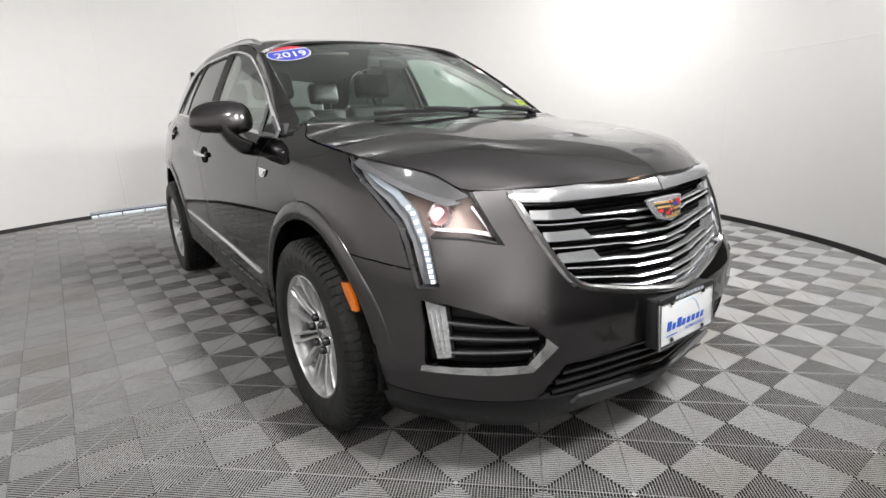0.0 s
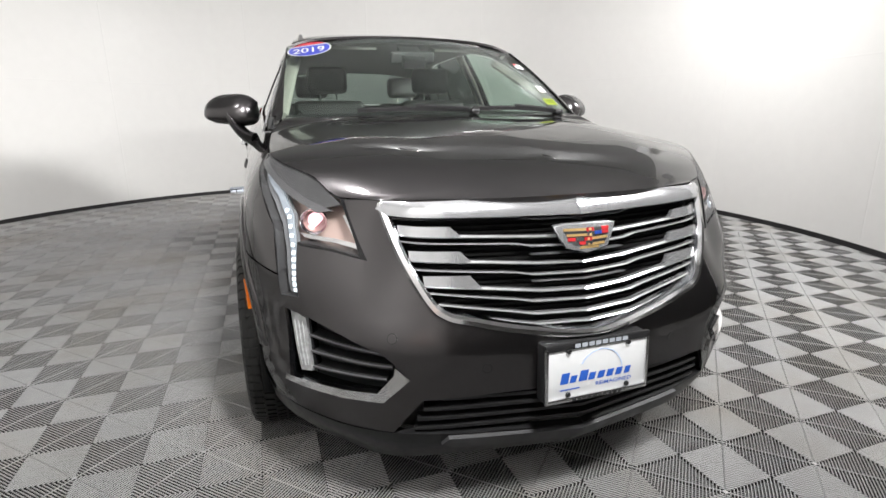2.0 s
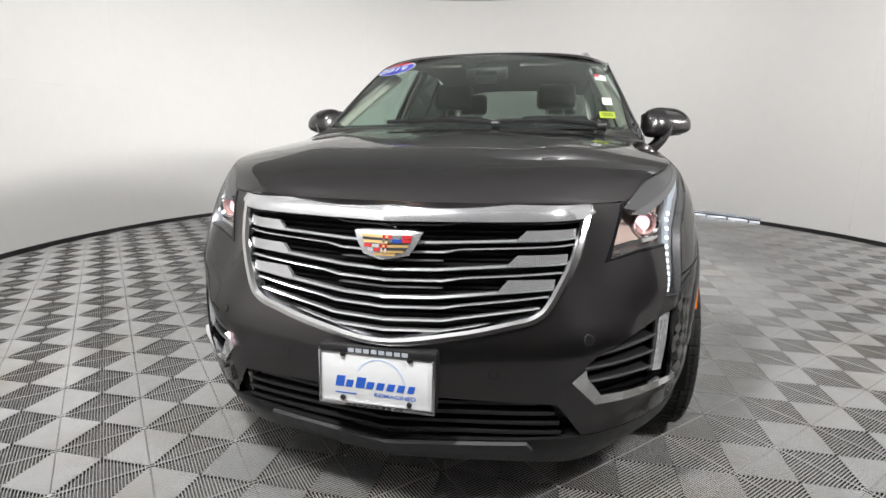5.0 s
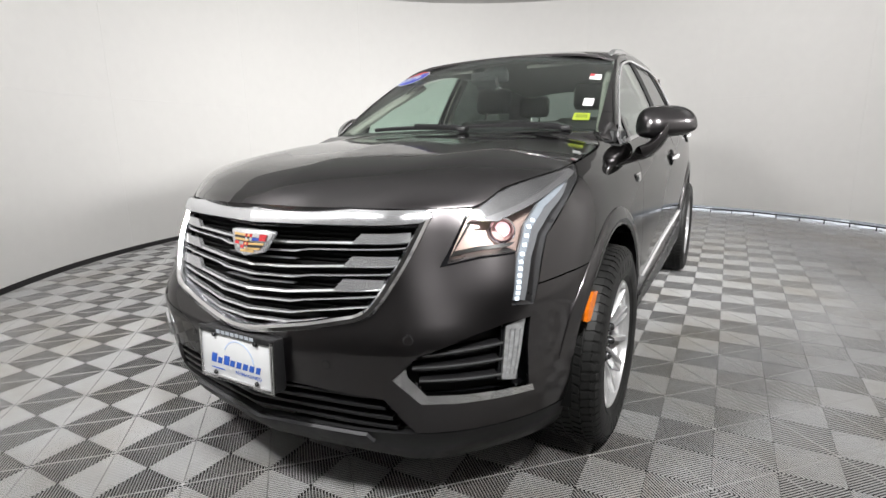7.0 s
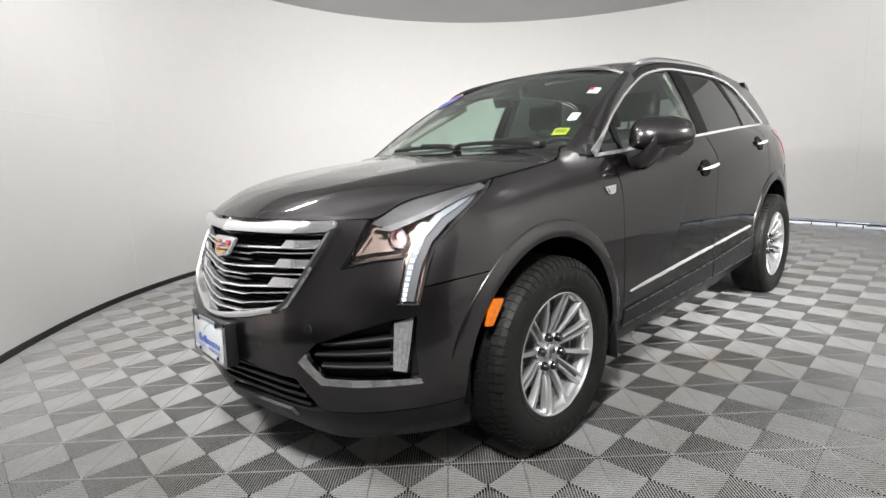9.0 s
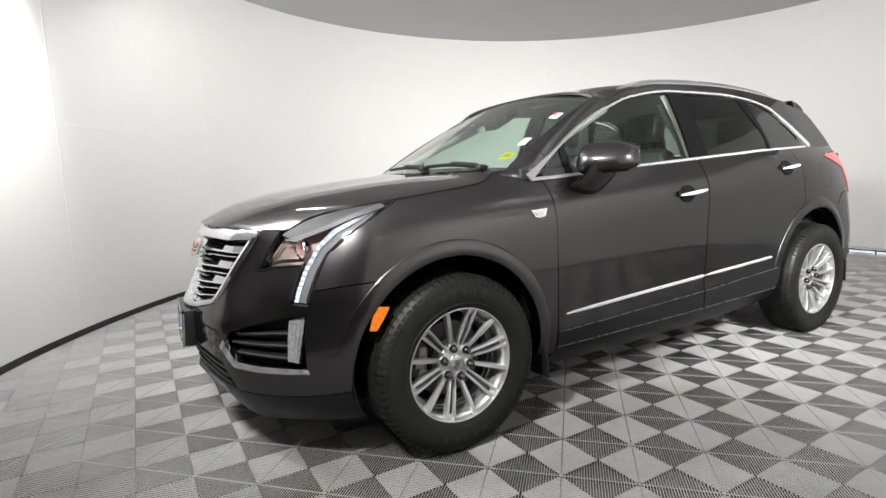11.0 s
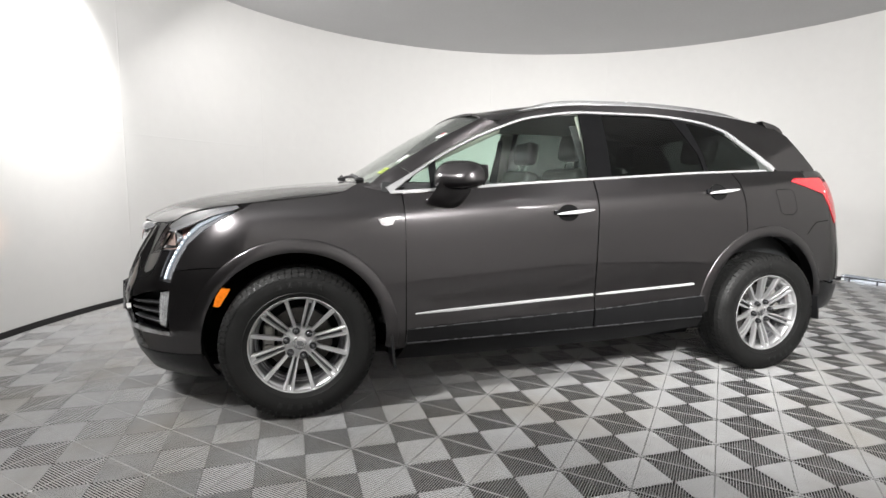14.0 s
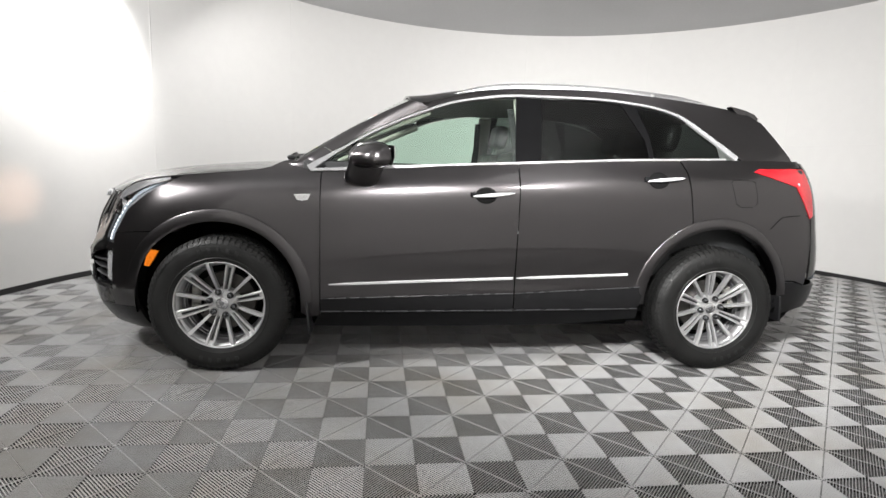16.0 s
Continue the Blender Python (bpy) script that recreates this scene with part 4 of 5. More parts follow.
for x in np.linspace(-1, 1, 21):
    w, d = .585 * x, .10 * x * x
    sp.append([(w, 1.70 - d * .4, 1.614 - .045 * x * x), (w, 1.87 - d, 1.584 - .022 * x * x), (w, 1.885 - d, 1.573 - .02 * x * x), (w, 1.865 - d, 1.560 - .02 * x * x), (w, 1.72 - d * .5, 1.560 - .03 * x * x)])
spoiler = part("spoiler", loft(sp, True, True), PAINT, CAR, "painted roof spoiler")
for s in (1, -1):
    fin = slab([(1.600, 1.604), (1.700, 1.588), (1.772, 1.566), (1.806, 1.540), (1.798, 1.527), (1.762, 1.524), (1.705, 1.540), (1.640, 1.566)], .055, lambda a, b, c, s=s: (s * (.600 - c - .10 * (a - 1.70)), a, b), .006)
    bmesh.ops.recalc_face_normals(fin, faces=fin.faces)
    part("spoiler_end", fin, PAINT, spoiler, "painted wedge at the spoiler's end")

# Cowl and wipers.
cow = []
for x in np.linspace(-1, 1, 25):
    e = .012 * abs(x) ** 6
    cow.append([(.69 * x, -1.165 + .11 * x * x, 1.148 - .012 * x * x - e), (.70 * x, -1.15 + .105 * x * x, 1.161 - .012 * x * x - e), (.70 * x, -1.11 + .105 * x * x, 1.166 - .012 * x * x - e), (.70 * x, -1.10 + .105 * x * x, 1.138)])
part("cowl", loft(cow), BLACK, CAR, "black plastic cowl below the windshield")
for s0, s1, t1 in ((.16, -.55, .045), (.80, .18, .06)):
    w = part("wiper", sweep([ws_point(s0 + (s1 - s0) * k / 10, .004 + t1 * math.sin(math.pi * k / 10 * .9) * .35 + .008 * k / 10, .022) for k in range(11)], [(-.008, -.006), (.008, -.006), (.006, .008), (-.006, .008)], lambda i: (0, -.5, .8)), BLACK, CAR, "black windshield wiper blade")
    arm = [ws_point(s0 + .02, -.015, .02), ws_point(s0 - .03, .0, .035), ws_point((s0 + s1) / 2, .015 + t1 * .28, .034)]
    part("wiper_arm", sweep(arm, [(-.010, -.004), (.010, -.004), (.007, .006), (-.007, .006)], lambda i: (0, -.5, .8)), BLACK, w, "black wiper arm")
    part("wiper_pivot", block(.045, .05, .025, ws_point(s0 + .02, -.01, .025), .01), BLACK, w)

# Door mirrors.
def pod(cx, cy, cz, rx, ry, rz, n=20, m=28, p=2.6):
    rings = []
    for i in range(n + 1):
        a = -math.pi / 2 + math.pi * i / n
        ring = []
        for j in range(m):
            b = 2 * math.pi * j / m
            f = lambda v, q: math.copysign(abs(v) ** (2 / q), v)
            x = f(math.cos(a), p) * f(math.cos(b), p)
            y = f(math.cos(a), p) * f(math.sin(b), p)
            z = f(math.sin(a), p)
            ring.append((cx + rx * x * (1 - .10 * z), cy + ry * y, cz + rz * z))
        rings.append(ring)
    bm = loft(rings, True)
    bmesh.ops.remove_doubles(bm, verts=bm.verts, dist=1e-4)
    bmesh.ops.recalc_face_normals(bm, faces=bm.faces)
    return bm


for s in (1, -1):
    h = pod(0, 0, 0, .142, .082, .074, 20, 32, 3.0)
    for v in h.verts:
        k = (v.co.x / .142 + 1) / 2
        if v.co.z < 0:
            v.co.z *= 1.22 - .40 * k
        else:
            v.co.z *= 1.04 - .10 * k
        if v.co.y > .050:
            v.co.y = .050 + (v.co.y - .050) * .30
        elif v.co.y < .01:
            lean = (.01 - v.co.y) / .09
            v.co.z = -.05 + (v.co.z + .05) * (1 - .42 * lean ** 1.5)
            v.co.x *= 1 - .14 * lean
    h.transform(Matrix.Translation((.955, -.632, 1.206)) @ Matrix.Rotation(radians(38), 4, "Z"))
    m = part("door_mirror", flip(h) if s < 0 else h, PAINT, CAR, "painted door mirror housing")
    band = pod(0, 0, 0, .108, .060, .020, 10, 24, 3.0)
    band.transform(Matrix.Translation((.942, -.630, 1.156)) @ Matrix.Rotation(radians(38), 4, "Z"))
    part("mirror_base", flip(band) if s < 0 else band, GLOSS_BLACK, m, "gloss black lower mirror shell")
    path = catmull([(.850, -.690, 1.058), (.885, -.680, 1.074), (.918, -.662, 1.108), (.945, -.645, 1.150), (.955, -.638, 1.172)], 4)
    arm = sweep([(s * x, y, z) for x, y, z in path], lambda t: [(a * (.088 + .004 * t), b * (.032 - .006 * t)) for a, b in round_section(1, 14)], lambda i, s=s: (s * .6, -.1, -.75))
    part("mirror_arm", arm, PAINT, m, "painted mirror arm", True, 60)
    g = sheet([(-.095, -.050), (.085, -.055), (.105, -.01), (.100, .045), (-.07, .055), (-.10, .03)], (), .06, lambda a, b: (.925 + a * .98 , -.572 + .70 * a, 1.212 + b), .004)
    bmesh.ops.reverse_faces(g, faces=g.faces)
    part("mirror_glass", flip(g) if s < 0 else g, MIRROR, m, "mirror glass facing back")

# Door handles.
for s in (1, -1):
    for yc, zc in ((.055, 1.018), (1.06, 1.137)):
        cup = sheet([(uy(yc - .045) + .060 * math.cos(a), zc - .006 + .046 * math.sin(a)) for a in np.linspace(0, 2 * math.pi, 25)[:-1]], (), .02, lambda a, b: skin(a, b, .007), .006)
        h = part("door_handle", flip(cup) if s < 0 else cup, DARK, CAR, "black finger cup behind the handle")
        pts = []
        for k in range(15):
            t = k / 14
            x, y, z = skin(uy(yc - .115 + .225 * t), zc - .012 + .024 * t, .010 + .022 * math.sin(math.pi * min(1, max(0, t))) ** .5)
            pts.append((s * x, y, z))
        part("grip", sweep(pts, lambda t: [(x * (.30 + .70 * math.sin(math.pi * t) ** .55), y) for x, y in ((-.010, -.008), (.010, -.008), (.0105, .001), (.006, .007), (-.006, .007), (-.0105, .001))], lambda i, s=s: (s, 0, 0)), BRIGHT_TRIM, h, "chrome door handle grip")
        part("lock_cover", block(.02, .030, .03, (s * (skin(uy(yc - .125), zc)[0] + .006), yc - .118, zc - .004), .007), GLOSS_BLACK, h)
# Fender badges: plain shield shapes.
for s in (1, -1):
    pts = [(uy(-1.030), .984), (uy(-.940), .989), (uy(-.950), .968), (uy(-.956), .956), (uy(-.985), .950), (uy(-1.012), .954), (uy(-1.020), .966)]
    b = sheet(pts, (), .03, lambda a, b: skin(a, b, .006), .006)
    badge = part("fender_badge", flip(b) if s < 0 else b, CHROME, CAR, "small chrome shield badge")
    cx, cz = sum(p[0] for p in pts) / len(pts), sum(p[1] for p in pts) / len(pts)
    b = sheet([(cx + (p[0] - cx) * .62, cz + (p[1] - cz) * .62) for p in pts], (), .03, lambda a, b: skin(a, b, .0085), .003)
    part("badge_field", flip(b) if s < 0 else b, SATIN, badge, "satin field on the badge")


# ---- nose: grille, lamps, plate ----
GRILLE = [(0, .600), (.20, .622), (.345, .652), (.405, .668), (.45, .705), (.532, .815), (.614, .925), (.624, .944), (.618, .953)]


def grille_edge(z):
    """Half width of the grille opening at height z, as arc length."""
    pts = [p for p in GRILLE if p[1] <= .946]
    return float(np.interp(z, [b for _, b in pts], [a for a, _ in pts]))


grille = part("grille", sheet(mirrored(GRILLE), (), .05, lambda a, b: skin(a, b, -.055)), DARK, CAR, "black grille recess with chrome bars")
side = [skin(a, b, -.002) for a, b in GRILLE[:-1]]
ring = catmull([(-x, y, z) for x, y, z in reversed(side[1:])] + side, 6)
ups = []
mid = np.array((0, -1.4, .82))
for p in ring:
    v = np.array(p) - mid
    ups.append((v[0] * .35, -1, .0))
part("grille_surround", sweep([tuple(p) for p in ring], [(-.013, -.03), (.013, -.03), (.013, .004), (.006, .013), (-.006, .013), (-.013, .004)], lambda i: ups[i]), CHROME, grille, "bright chrome surround of the grille")
head = sheet(mirrored([(0, .911), (.30, .913), (.590, .918), (.636, .932), (.622, .953), (.30, .957), (0, .958)]), (), .02, lambda a, b: skin(a, b, .010 + .004 * math.sin(math.pi * min(1, max(0, (b - .905) / .06)))), .02, .008)
part("grille_header", head, GRILLE_BRIGHT, grille, "wide chrome header over the grille")
# Fine mesh slats behind the bars.
for z in np.arange(.662, .905, .0145):
    w = grille_edge(z) - .030
    if w > .05:
        part("mesh_slat", sweep([skin(a, z, -.048) for a in np.linspace(-w, w, 15)], [(-.0035, -.008), (.0035, -.008), (.0035, .006), (-.0035, .006)], lambda i: (0, -1, 0)), DARK, grille)


def bar(run, deep):
    """A chrome bar across the whole grille; run: arc length, height and half thickness from the middle outwards."""
    us = [p[0] for p in run]
    w = us[-1]
    n = 34
    steps = [-w + 2 * w * k / (2 * n) for k in range(2 * n + 1)]

    def at(u, k):
        return float(np.interp(abs(u), us, [p[k] for p in run]))
    pts = [skin(u, at(u, 1), deep) for u in steps]

    def sec(t):
        h = at(-w + 2 * w * t, 2)
        return [(-h, -.016), (h, -.016), (h * .9, .002), (h * .2, .007), (-h * .9, .003)]
    return sweep(pts, sec, lambda i: (0, -1, .12))


for zt, zm, zc in ((.876, .862, .852), (.813, .797, .782), (.750, .729, .711)):
    w = grille_edge(zt) - .012
    e = .385 - (.876 - zt) * .40
    gb = part("grille_bar", bar([(0, zc, .0050), (.14, zc + .001, .0050), (e - .02, zm - .001, .0052), (w, zt - .010, .0052)], -.016), GRILLE_BRIGHT, grille, "chrome bar across the grille")
    for s in (1, -1):
        plate_bm = sheet([(e - .030, zm + .001), (e, zt + .0125), (w - .016 + .010, zt + .0155), (w - .010, zt - .008), (e, zm - .001)], (), .04, lambda a, b: skin(a, b, -.009), .014)
        part("wedge_plate", flip(plate_bm) if s < 0 else plate_bm, GRILLE_BRIGHT, gb, "satin wedge at the bar's outer end")
for zo, zc in ((.905, .897), (.848, .827), (.779, .753), (.719, .684), (.690, .652), (.668, .626)):
    w = grille_edge(zo) - .010
    part("thin_grille_bar", bar([(0, zc, .0040), (.16, zc + .001, .0040), (.21, zc + .009, .0032), (w, zo, .0032)], -.020), GRILLE_BRIGHT, grille, "thin chrome grille bar")
for z in (.735, .805):
    part("short_grille_bar", bar([(0, z, .0026), (.14, z, .0026), (.16, z, .0010)], -.026), ALLOY_DARK, grille, "short dark grille bar")


def on_nose(a, b, c):
    x, y, z = skin(a, b, c)
    return x, y, z


# Shield emblem: plain coloured fields.
em = part("emblem", slab([(-.108, .884), (-.080, .888), (.080, .888), (.108, .884), (.094, .856), (.072, .824), (0, .812), (-.072, .824), (-.094, .856)], .012, lambda a, b, c: on_nose(a, b, .004 + c), .004), GRILLE_BRIGHT, grille, "chrome shield emblem with enamel fields")
def crest(a0, a1, z0, z1, mat):
    part("emblem_field", slab([(a0 + .0006, z0), (a1 - .0006, z0), (a1 - .0006, z1), (a0 + .0006, z1)], .003, lambda a, b, c: on_nose(a, b, .0165 + c)), mat, em)


for k, z in enumerate((.870, .863, .856)):
    crest(-.080 + .004 * k, -.001, z, z + .006, GOLD if k != 1 else BLACK)
for k, z in enumerate((.868, .858)):
    for q, mat in enumerate((CRIMSON, SATIN, CRIMSON) if k == 0 else (SATIN, NAVY, CRIMSON)):
        crest(.001 + .026 * q, .001 + .026 * (q + 1) - .003 * k * (q == 2), z, z + .009, mat)
for k, z in enumerate((.844, .834)):
    for q, mat in enumerate((CRIMSON, SATIN, CRIMSON) if k == 0 else (SATIN, CRIMSON, SATIN)):
        w = .070 - .012 * k
        crest(-w + w * q / 3, -w + w * (q + 1) / 3 - .001, z, z + .009, mat)
for k, z in enumerate((.846, .839, .832)):
    crest(.001, .070 - .006 * k, z, z + .006, GOLD if k != 1 else BLACK)
crest(-.036, .036, .824, .830, GOLD)

# Lower intake.
low = part("lower_intake", sheet(mirrored([(0, .295), (.38, .307), (.57, .318), (.56, .345), (.475, .442), (.145, .458), (0, .458)]), (), .05, lambda a, b: skin(a, b, -.05)), BLACK, CAR, "black lower air intake")
for z, w in ((.335, .50), (.368, .49), (.402, .47), (.435, .42)):
    part("intake_slat", sweep([skin(a, z, -.012) for a in np.linspace(-w, w, 21)], [(-.006, -.03), (.006, -.03), (.005, .004), (-.005, .006)], lambda i: (0, -1, 0)), BLACK, low, "black intake slat")

# Lamps and side pockets.
HEAD = [(1.297, 1.055)] + [(u, hood_z(u) - .005) for u in (1.25, 1.17, 1.10, 1.04, .984, .93, .87, .817, .780)] + [(.761, .948), (.736, .905), (.700, .850), (.673, .806), (.77, .824), (.880, .833), (.862, .76), (.843, .689), (.915, .683), (.932, .737), (.958, .805), (.991, .865), (1.108, .951), (1.234, 1.016)]


def pair(make, name, mat, parent, label="", smooth=True):
    obs = []
    for k, p in enumerate(parent):
        bm = make()
        obs.append(part(name, flip(bm) if k else bm, mat, p, label, smooth))
    return obs


lamps = pair(lambda: sheet(HEAD, (), .04, lambda a, b: skin(a, b, -.055)), "headlight", LAMP_BOWL, (CAR, CAR), "bronze-tinted headlight bowl under a clear lens")


def wall_of(poly, z0, z1):
    return loft([[skin(a, b, z0) for a, b in poly + poly[:1]], [skin(a, b, z1) for a, b in poly + poly[:1]]])


pair(lambda: sheet([(.770, .951), (.757, .949), (.728, .905), (.691, .852), (.648, .797), (.70, .805), (.77, .818), (.875, .827), (.878, .832), (.77, .823), (.674, .805), (.700, .850), (.736, .905)], (), .03, lambda a, b: skin(a, b, .0025), .004), "lamp_border", GLOSS_BLACK, lamps, "gloss black border round the bowl")
pair(lambda: wall_of(HEAD, -.055, -.002), "lamp_rim", RIM_GREY, lamps, "dark grey rim round the lamp")
for ob in pair(lambda: sheet(HEAD, (), .04, lambda a, b: skin(a, b, .001)), "lamp_lens", LENS, lamps, "clear outer lens"):
    ob.visible_shadow = False
# Bright upper reflector wing.
WING = [(.766, .936)] + [(u, hood_z(u) - .006) for u in (.817, .87, .93, .984, 1.04, 1.10, 1.17, 1.23)] + [ (1.205, 1.026), (1.10, .998), (1.0, .962), (.90, .934), (.835, .922)]
pair(lambda: sheet(WING, (), .03, lambda a, b: skin(a, b, -.005), .006), "reflector_wing", WING_GREY, lamps, "silver reflector wing above the projector")
LIP = [(.786, .919), (.835, .932), (.90, .948), (1.0, .979), (1.10, 1.012), (1.235, 1.049), (1.250, 1.036), (1.225, 1.027), (1.10, .996), (1.0, .962), (.90, .931), (.845, .913)]
pair(lambda: sheet(LIP, (), .03, lambda a, b: skin(a, b, -.003), .006), "reflector_lip", GUIDE_GREY, lamps, "silver lip below the reflector wing")
# Daytime light guide along the outer edge and down the leg.
guide = [((1.215, 1.020), (1.205, 1.030)), ((1.150, .985), (1.140, 1.004)), ((1.041, .932), (1.015, .956)), ((.972, .878), (.943, .900)), ((.928, .808), (.893, .812)), ((.905, .745), (.873, .750)), ((.890, .692), (.860, .698))]


def guide_bm():
    o = [tuple(np.array(g[0]) * .50 + np.array(g[1]) * .50) for g in guide]
    i = [tuple(np.array(g[0]) * -.06 + np.array(g[1]) * 1.06) for g in guide]
    return sheet(o + i[::-1], (), .012, lambda a, b: skin(a, b, -.014), .016)


def frame_bm():
    o = [tuple(np.array(g[0]) * 1.30 - np.array(g[1]) * .30) for g in guide]
    i = [tuple(np.array(g[1]) * 1.10 - np.array(g[0]) * .10) for g in guide]
    return sheet(o + i[::-1], (), .02, lambda a, b: skin(a, b, -.022), .012)


pair(frame_bm, "light_guide_frame", GUIDE_PALE, lamps, "frosted pale frame of the light guide")
pair(guide_bm, "light_guide", LED, lamps, "white daytime light guide")
for k in range(12):
    t = k / 11 * 3.15 + 2.75
    i, f = min(int(t), len(guide) - 2), t - min(int(t), len(guide) - 2)
    m = (np.array(guide[i][0]) * .22 + np.array(guide[i][1]) * .78) * (1 - f) + (np.array(guide[i + 1][0]) * .22 + np.array(guide[i + 1][1]) * .78) * f
    pair(lambda: slab([(m[0] - .006, m[1] - .005), (m[0] + .006, m[1] - .005), (m[0] + .006, m[1] + .005), (m[0] - .006, m[1] + .005)], .004, lambda a, b, c: skin(a, b, -.0145 + c), .002), "led", LED_DOT, lamps, "lit led")


def barrel(profile, u, z, deep):
    """A turned part set into the nose at (u, z), facing forward."""
    bm = lathe(profile, 28)
    c = Vector(skin(u, z, deep))
    bm.transform(Matrix.Translation(c) @ Matrix.Rotation(radians(-90 + 16), 4, "Z"))
    return bm


pair(lambda: barrel([(.035, -.01), (.040, .016), (.037, .020), (.031, .013), (.030, -.01)], .872, .884, -.040), "projector_ring", CHROME, lamps, "chrome projector ring")
pair(lambda: barrel([(.0, -.006), (.012, -.0065), (.022, -.008)], .872, .884, -.040), "projector_glow", BULB, lamps, "glowing warm lamp inside the projector")
pair(lambda: barrel([(.022, -.008), (.0295, -.004), (.0305, .012)], .872, .884, -.040), "projector_tube", LAMP_BOWL, lamps, "warm inner wall of the projector")
for ob in pair(lambda: barrel([(.0, .022), (.010, .0205), (.019, .016), (.026, .011), (.0305, .004)], .872, .884, -.040), "projector_lens", PINK_LENS, lamps, "clear pinkish projector lens"):
    ob.visible_shadow = False
pair(lambda: sheet([(.690, .818), (.77, .834), (.875, .843), (.895, .853), (.78, .846), (.705, .834), (.765, .905), (.758, .908)], (), .03, lambda a, b: skin(a, b, -.02), .012), "inner_lining", CHROME, lamps, "thin chrome lining along the bowl's edge")
# Fog pockets.
pk = pair(lambda: sheet(FOG, (), .05, lambda a, b: skin(a, b, -.06)), "fog_pocket", BLACK, (CAR, CAR), "black side air pocket")
pair(lambda: wall_of(FOG, -.06, -.001), "pocket_rim", GLOSS_BLACK, pk, "gloss black pocket edge")
for z0, z1, a0 in ((.484, .478, .575), (.524, .526, .555), (.562, .574, .585)):
    pair(lambda: sweep([skin(a0 + (.825 - a0) * t, z0 + (z1 - z0) * t, -.026) for t in np.linspace(0, 1, 9)], [(-.010, -.03), (.010, -.03), (.006, .003), (.000, .007), (-.008, .004)], lambda i: (.5, -1, 0)), "pocket_slat", BLACK, pk, "black pocket slat")
    pair(lambda: sweep([skin(a0 + (.825 - a0) * t, z0 + .004 + (z1 - z0) * t, -.018) for t in np.linspace(0, 1, 9)], [(-.0018, -.003), (.0018, -.003), (.0018, .002), (-.0018, .002)], lambda i: (.5, -1, 0)), "slat_edge", ALLOY_DARK, pk, "thin grey slat edge")
pair(lambda: sheet([(.806, .466), (.868, .459), (.886, .555), (.903, .648), (.822, .631), (.815, .55)], (), .03, lambda a, b: skin(a, b, -.022), .02), "fog_lamp_frame", GLOSS_BLACK, pk, "gloss black frame of the fog lamp")
pair(lambda: sheet([(.818, .470), (.862, .463), (.880, .556), (.896, .643), (.832, .628), (.824, .55)], (), .02, lambda a, b: skin(a, b, -.012), .010), "fog_lamp", FOGLENS, pk, "clear fog lamp lens over a silver reflector")
for q in (.20, .50, .80):
    pair(lambda: sweep([skin(.820 + .042 * q + .102 * (z - .476) + .014 * q * (z - .476) / .15, z - .006 * q, -.0105) for z in np.linspace(.486, .618, 6)], [(-.0032, -.004), (.0032, -.004), (.0012, .002), (-.0012, .002)], lambda i: (.6, -1, 0)), "reflector_flute", FOGLENS, pk, "upright flute in the fog lamp")
TRIM = [(.503, .505), (.511, .497), (.578, .430), (.70, .424), (.912, .428), (.905, .448), (.70, .450), (.594, .456), (.545, .515), (.540, .540)]
pair(lambda: sheet(TRIM, (), .025, lambda a, b: skin(a, b, .010), .02), "pocket_trim", CHROME, pk, "angled chrome trim under the pocket")
# Side markers, parking sensors.
MARK = [(1.176, .668), (1.214, .662), (1.196, .63), (1.162, .578), (1.136, .581), (1.150, .630)]
pair(lambda: sheet(MARK, (), .02, lambda a, b: skin(a, b, .012), .012), "side_marker", AMBER, (CAR, CAR), "amber side marker lens")
for u, z in ((.548, .617), (.30, .525)):
    pair(lambda: sheet(arc(u, z, .0115, 0, 360, 18)[:-1], (), .012, lambda a, b: skin(a, b, .002), .004), "parking_sensor", PAINT, (CAR, CAR), "round painted parking sensor")
    pair(lambda: sheet(arc(u, z, .0140, 0, 360, 18)[:-1], (arc(u, z, .0116, 0, 360, 18)[:-1],), .014, lambda a, b: skin(a, b, .0012), .003), "sensor_ring", BLACK, (CAR, CAR), "black sensor ring")

# Number plate on its bracket.
TILT_P = Matrix.Translation((-.003, -2.372, .508)) @ Matrix.Rotation(radians(-3), 4, "X")
plate = thing("licence_plate", "white dealer plate with blue print in a dark frame", "licence plate", "", "", TILT_P)
part("bracket", block(.318, .045, .165, (0, .012, 0), .008), BLACK, plate, "dark plastic plate bracket")
part("plate", block(.304, .004, .150, (0, -.014, 0), .0015), PLATE, plate, "white printed plate")
for w, h, x, z in ((.322, .020, 0, .076), (.322, .013, 0, -.0755), (.010, .16, -.156, 0), (.010, .16, .156, 0)):
    part("plate_frame", block(w, .012, h, (x, -.016, z), .003), SATIN if h > .1 or z < 0 else BLACK, plate, "thin plate frame")
for x in (-.092, .092):
    for z in (-.060, .062):
        b = lathe([(.0, .004), (.006, .003), (.0075, 0), (.0075, -.002)], 14)
        b.transform(Matrix.Translation((x, -.021, z)) @ Matrix.Rotation(radians(-90), 4, "Z"))
        part("bolt", b, BLACK, plate, "dark plate bolt")


def bars(specs, mat, y):
    for x0, x1, z0, z1, lean in specs:
        part("print_bar", slab([(x0, z0), (x1, z0), (x1 + lean, z1), (x0 + lean, z1)], .0008, lambda a, b, c: (a, y - c, b)), mat, plate)


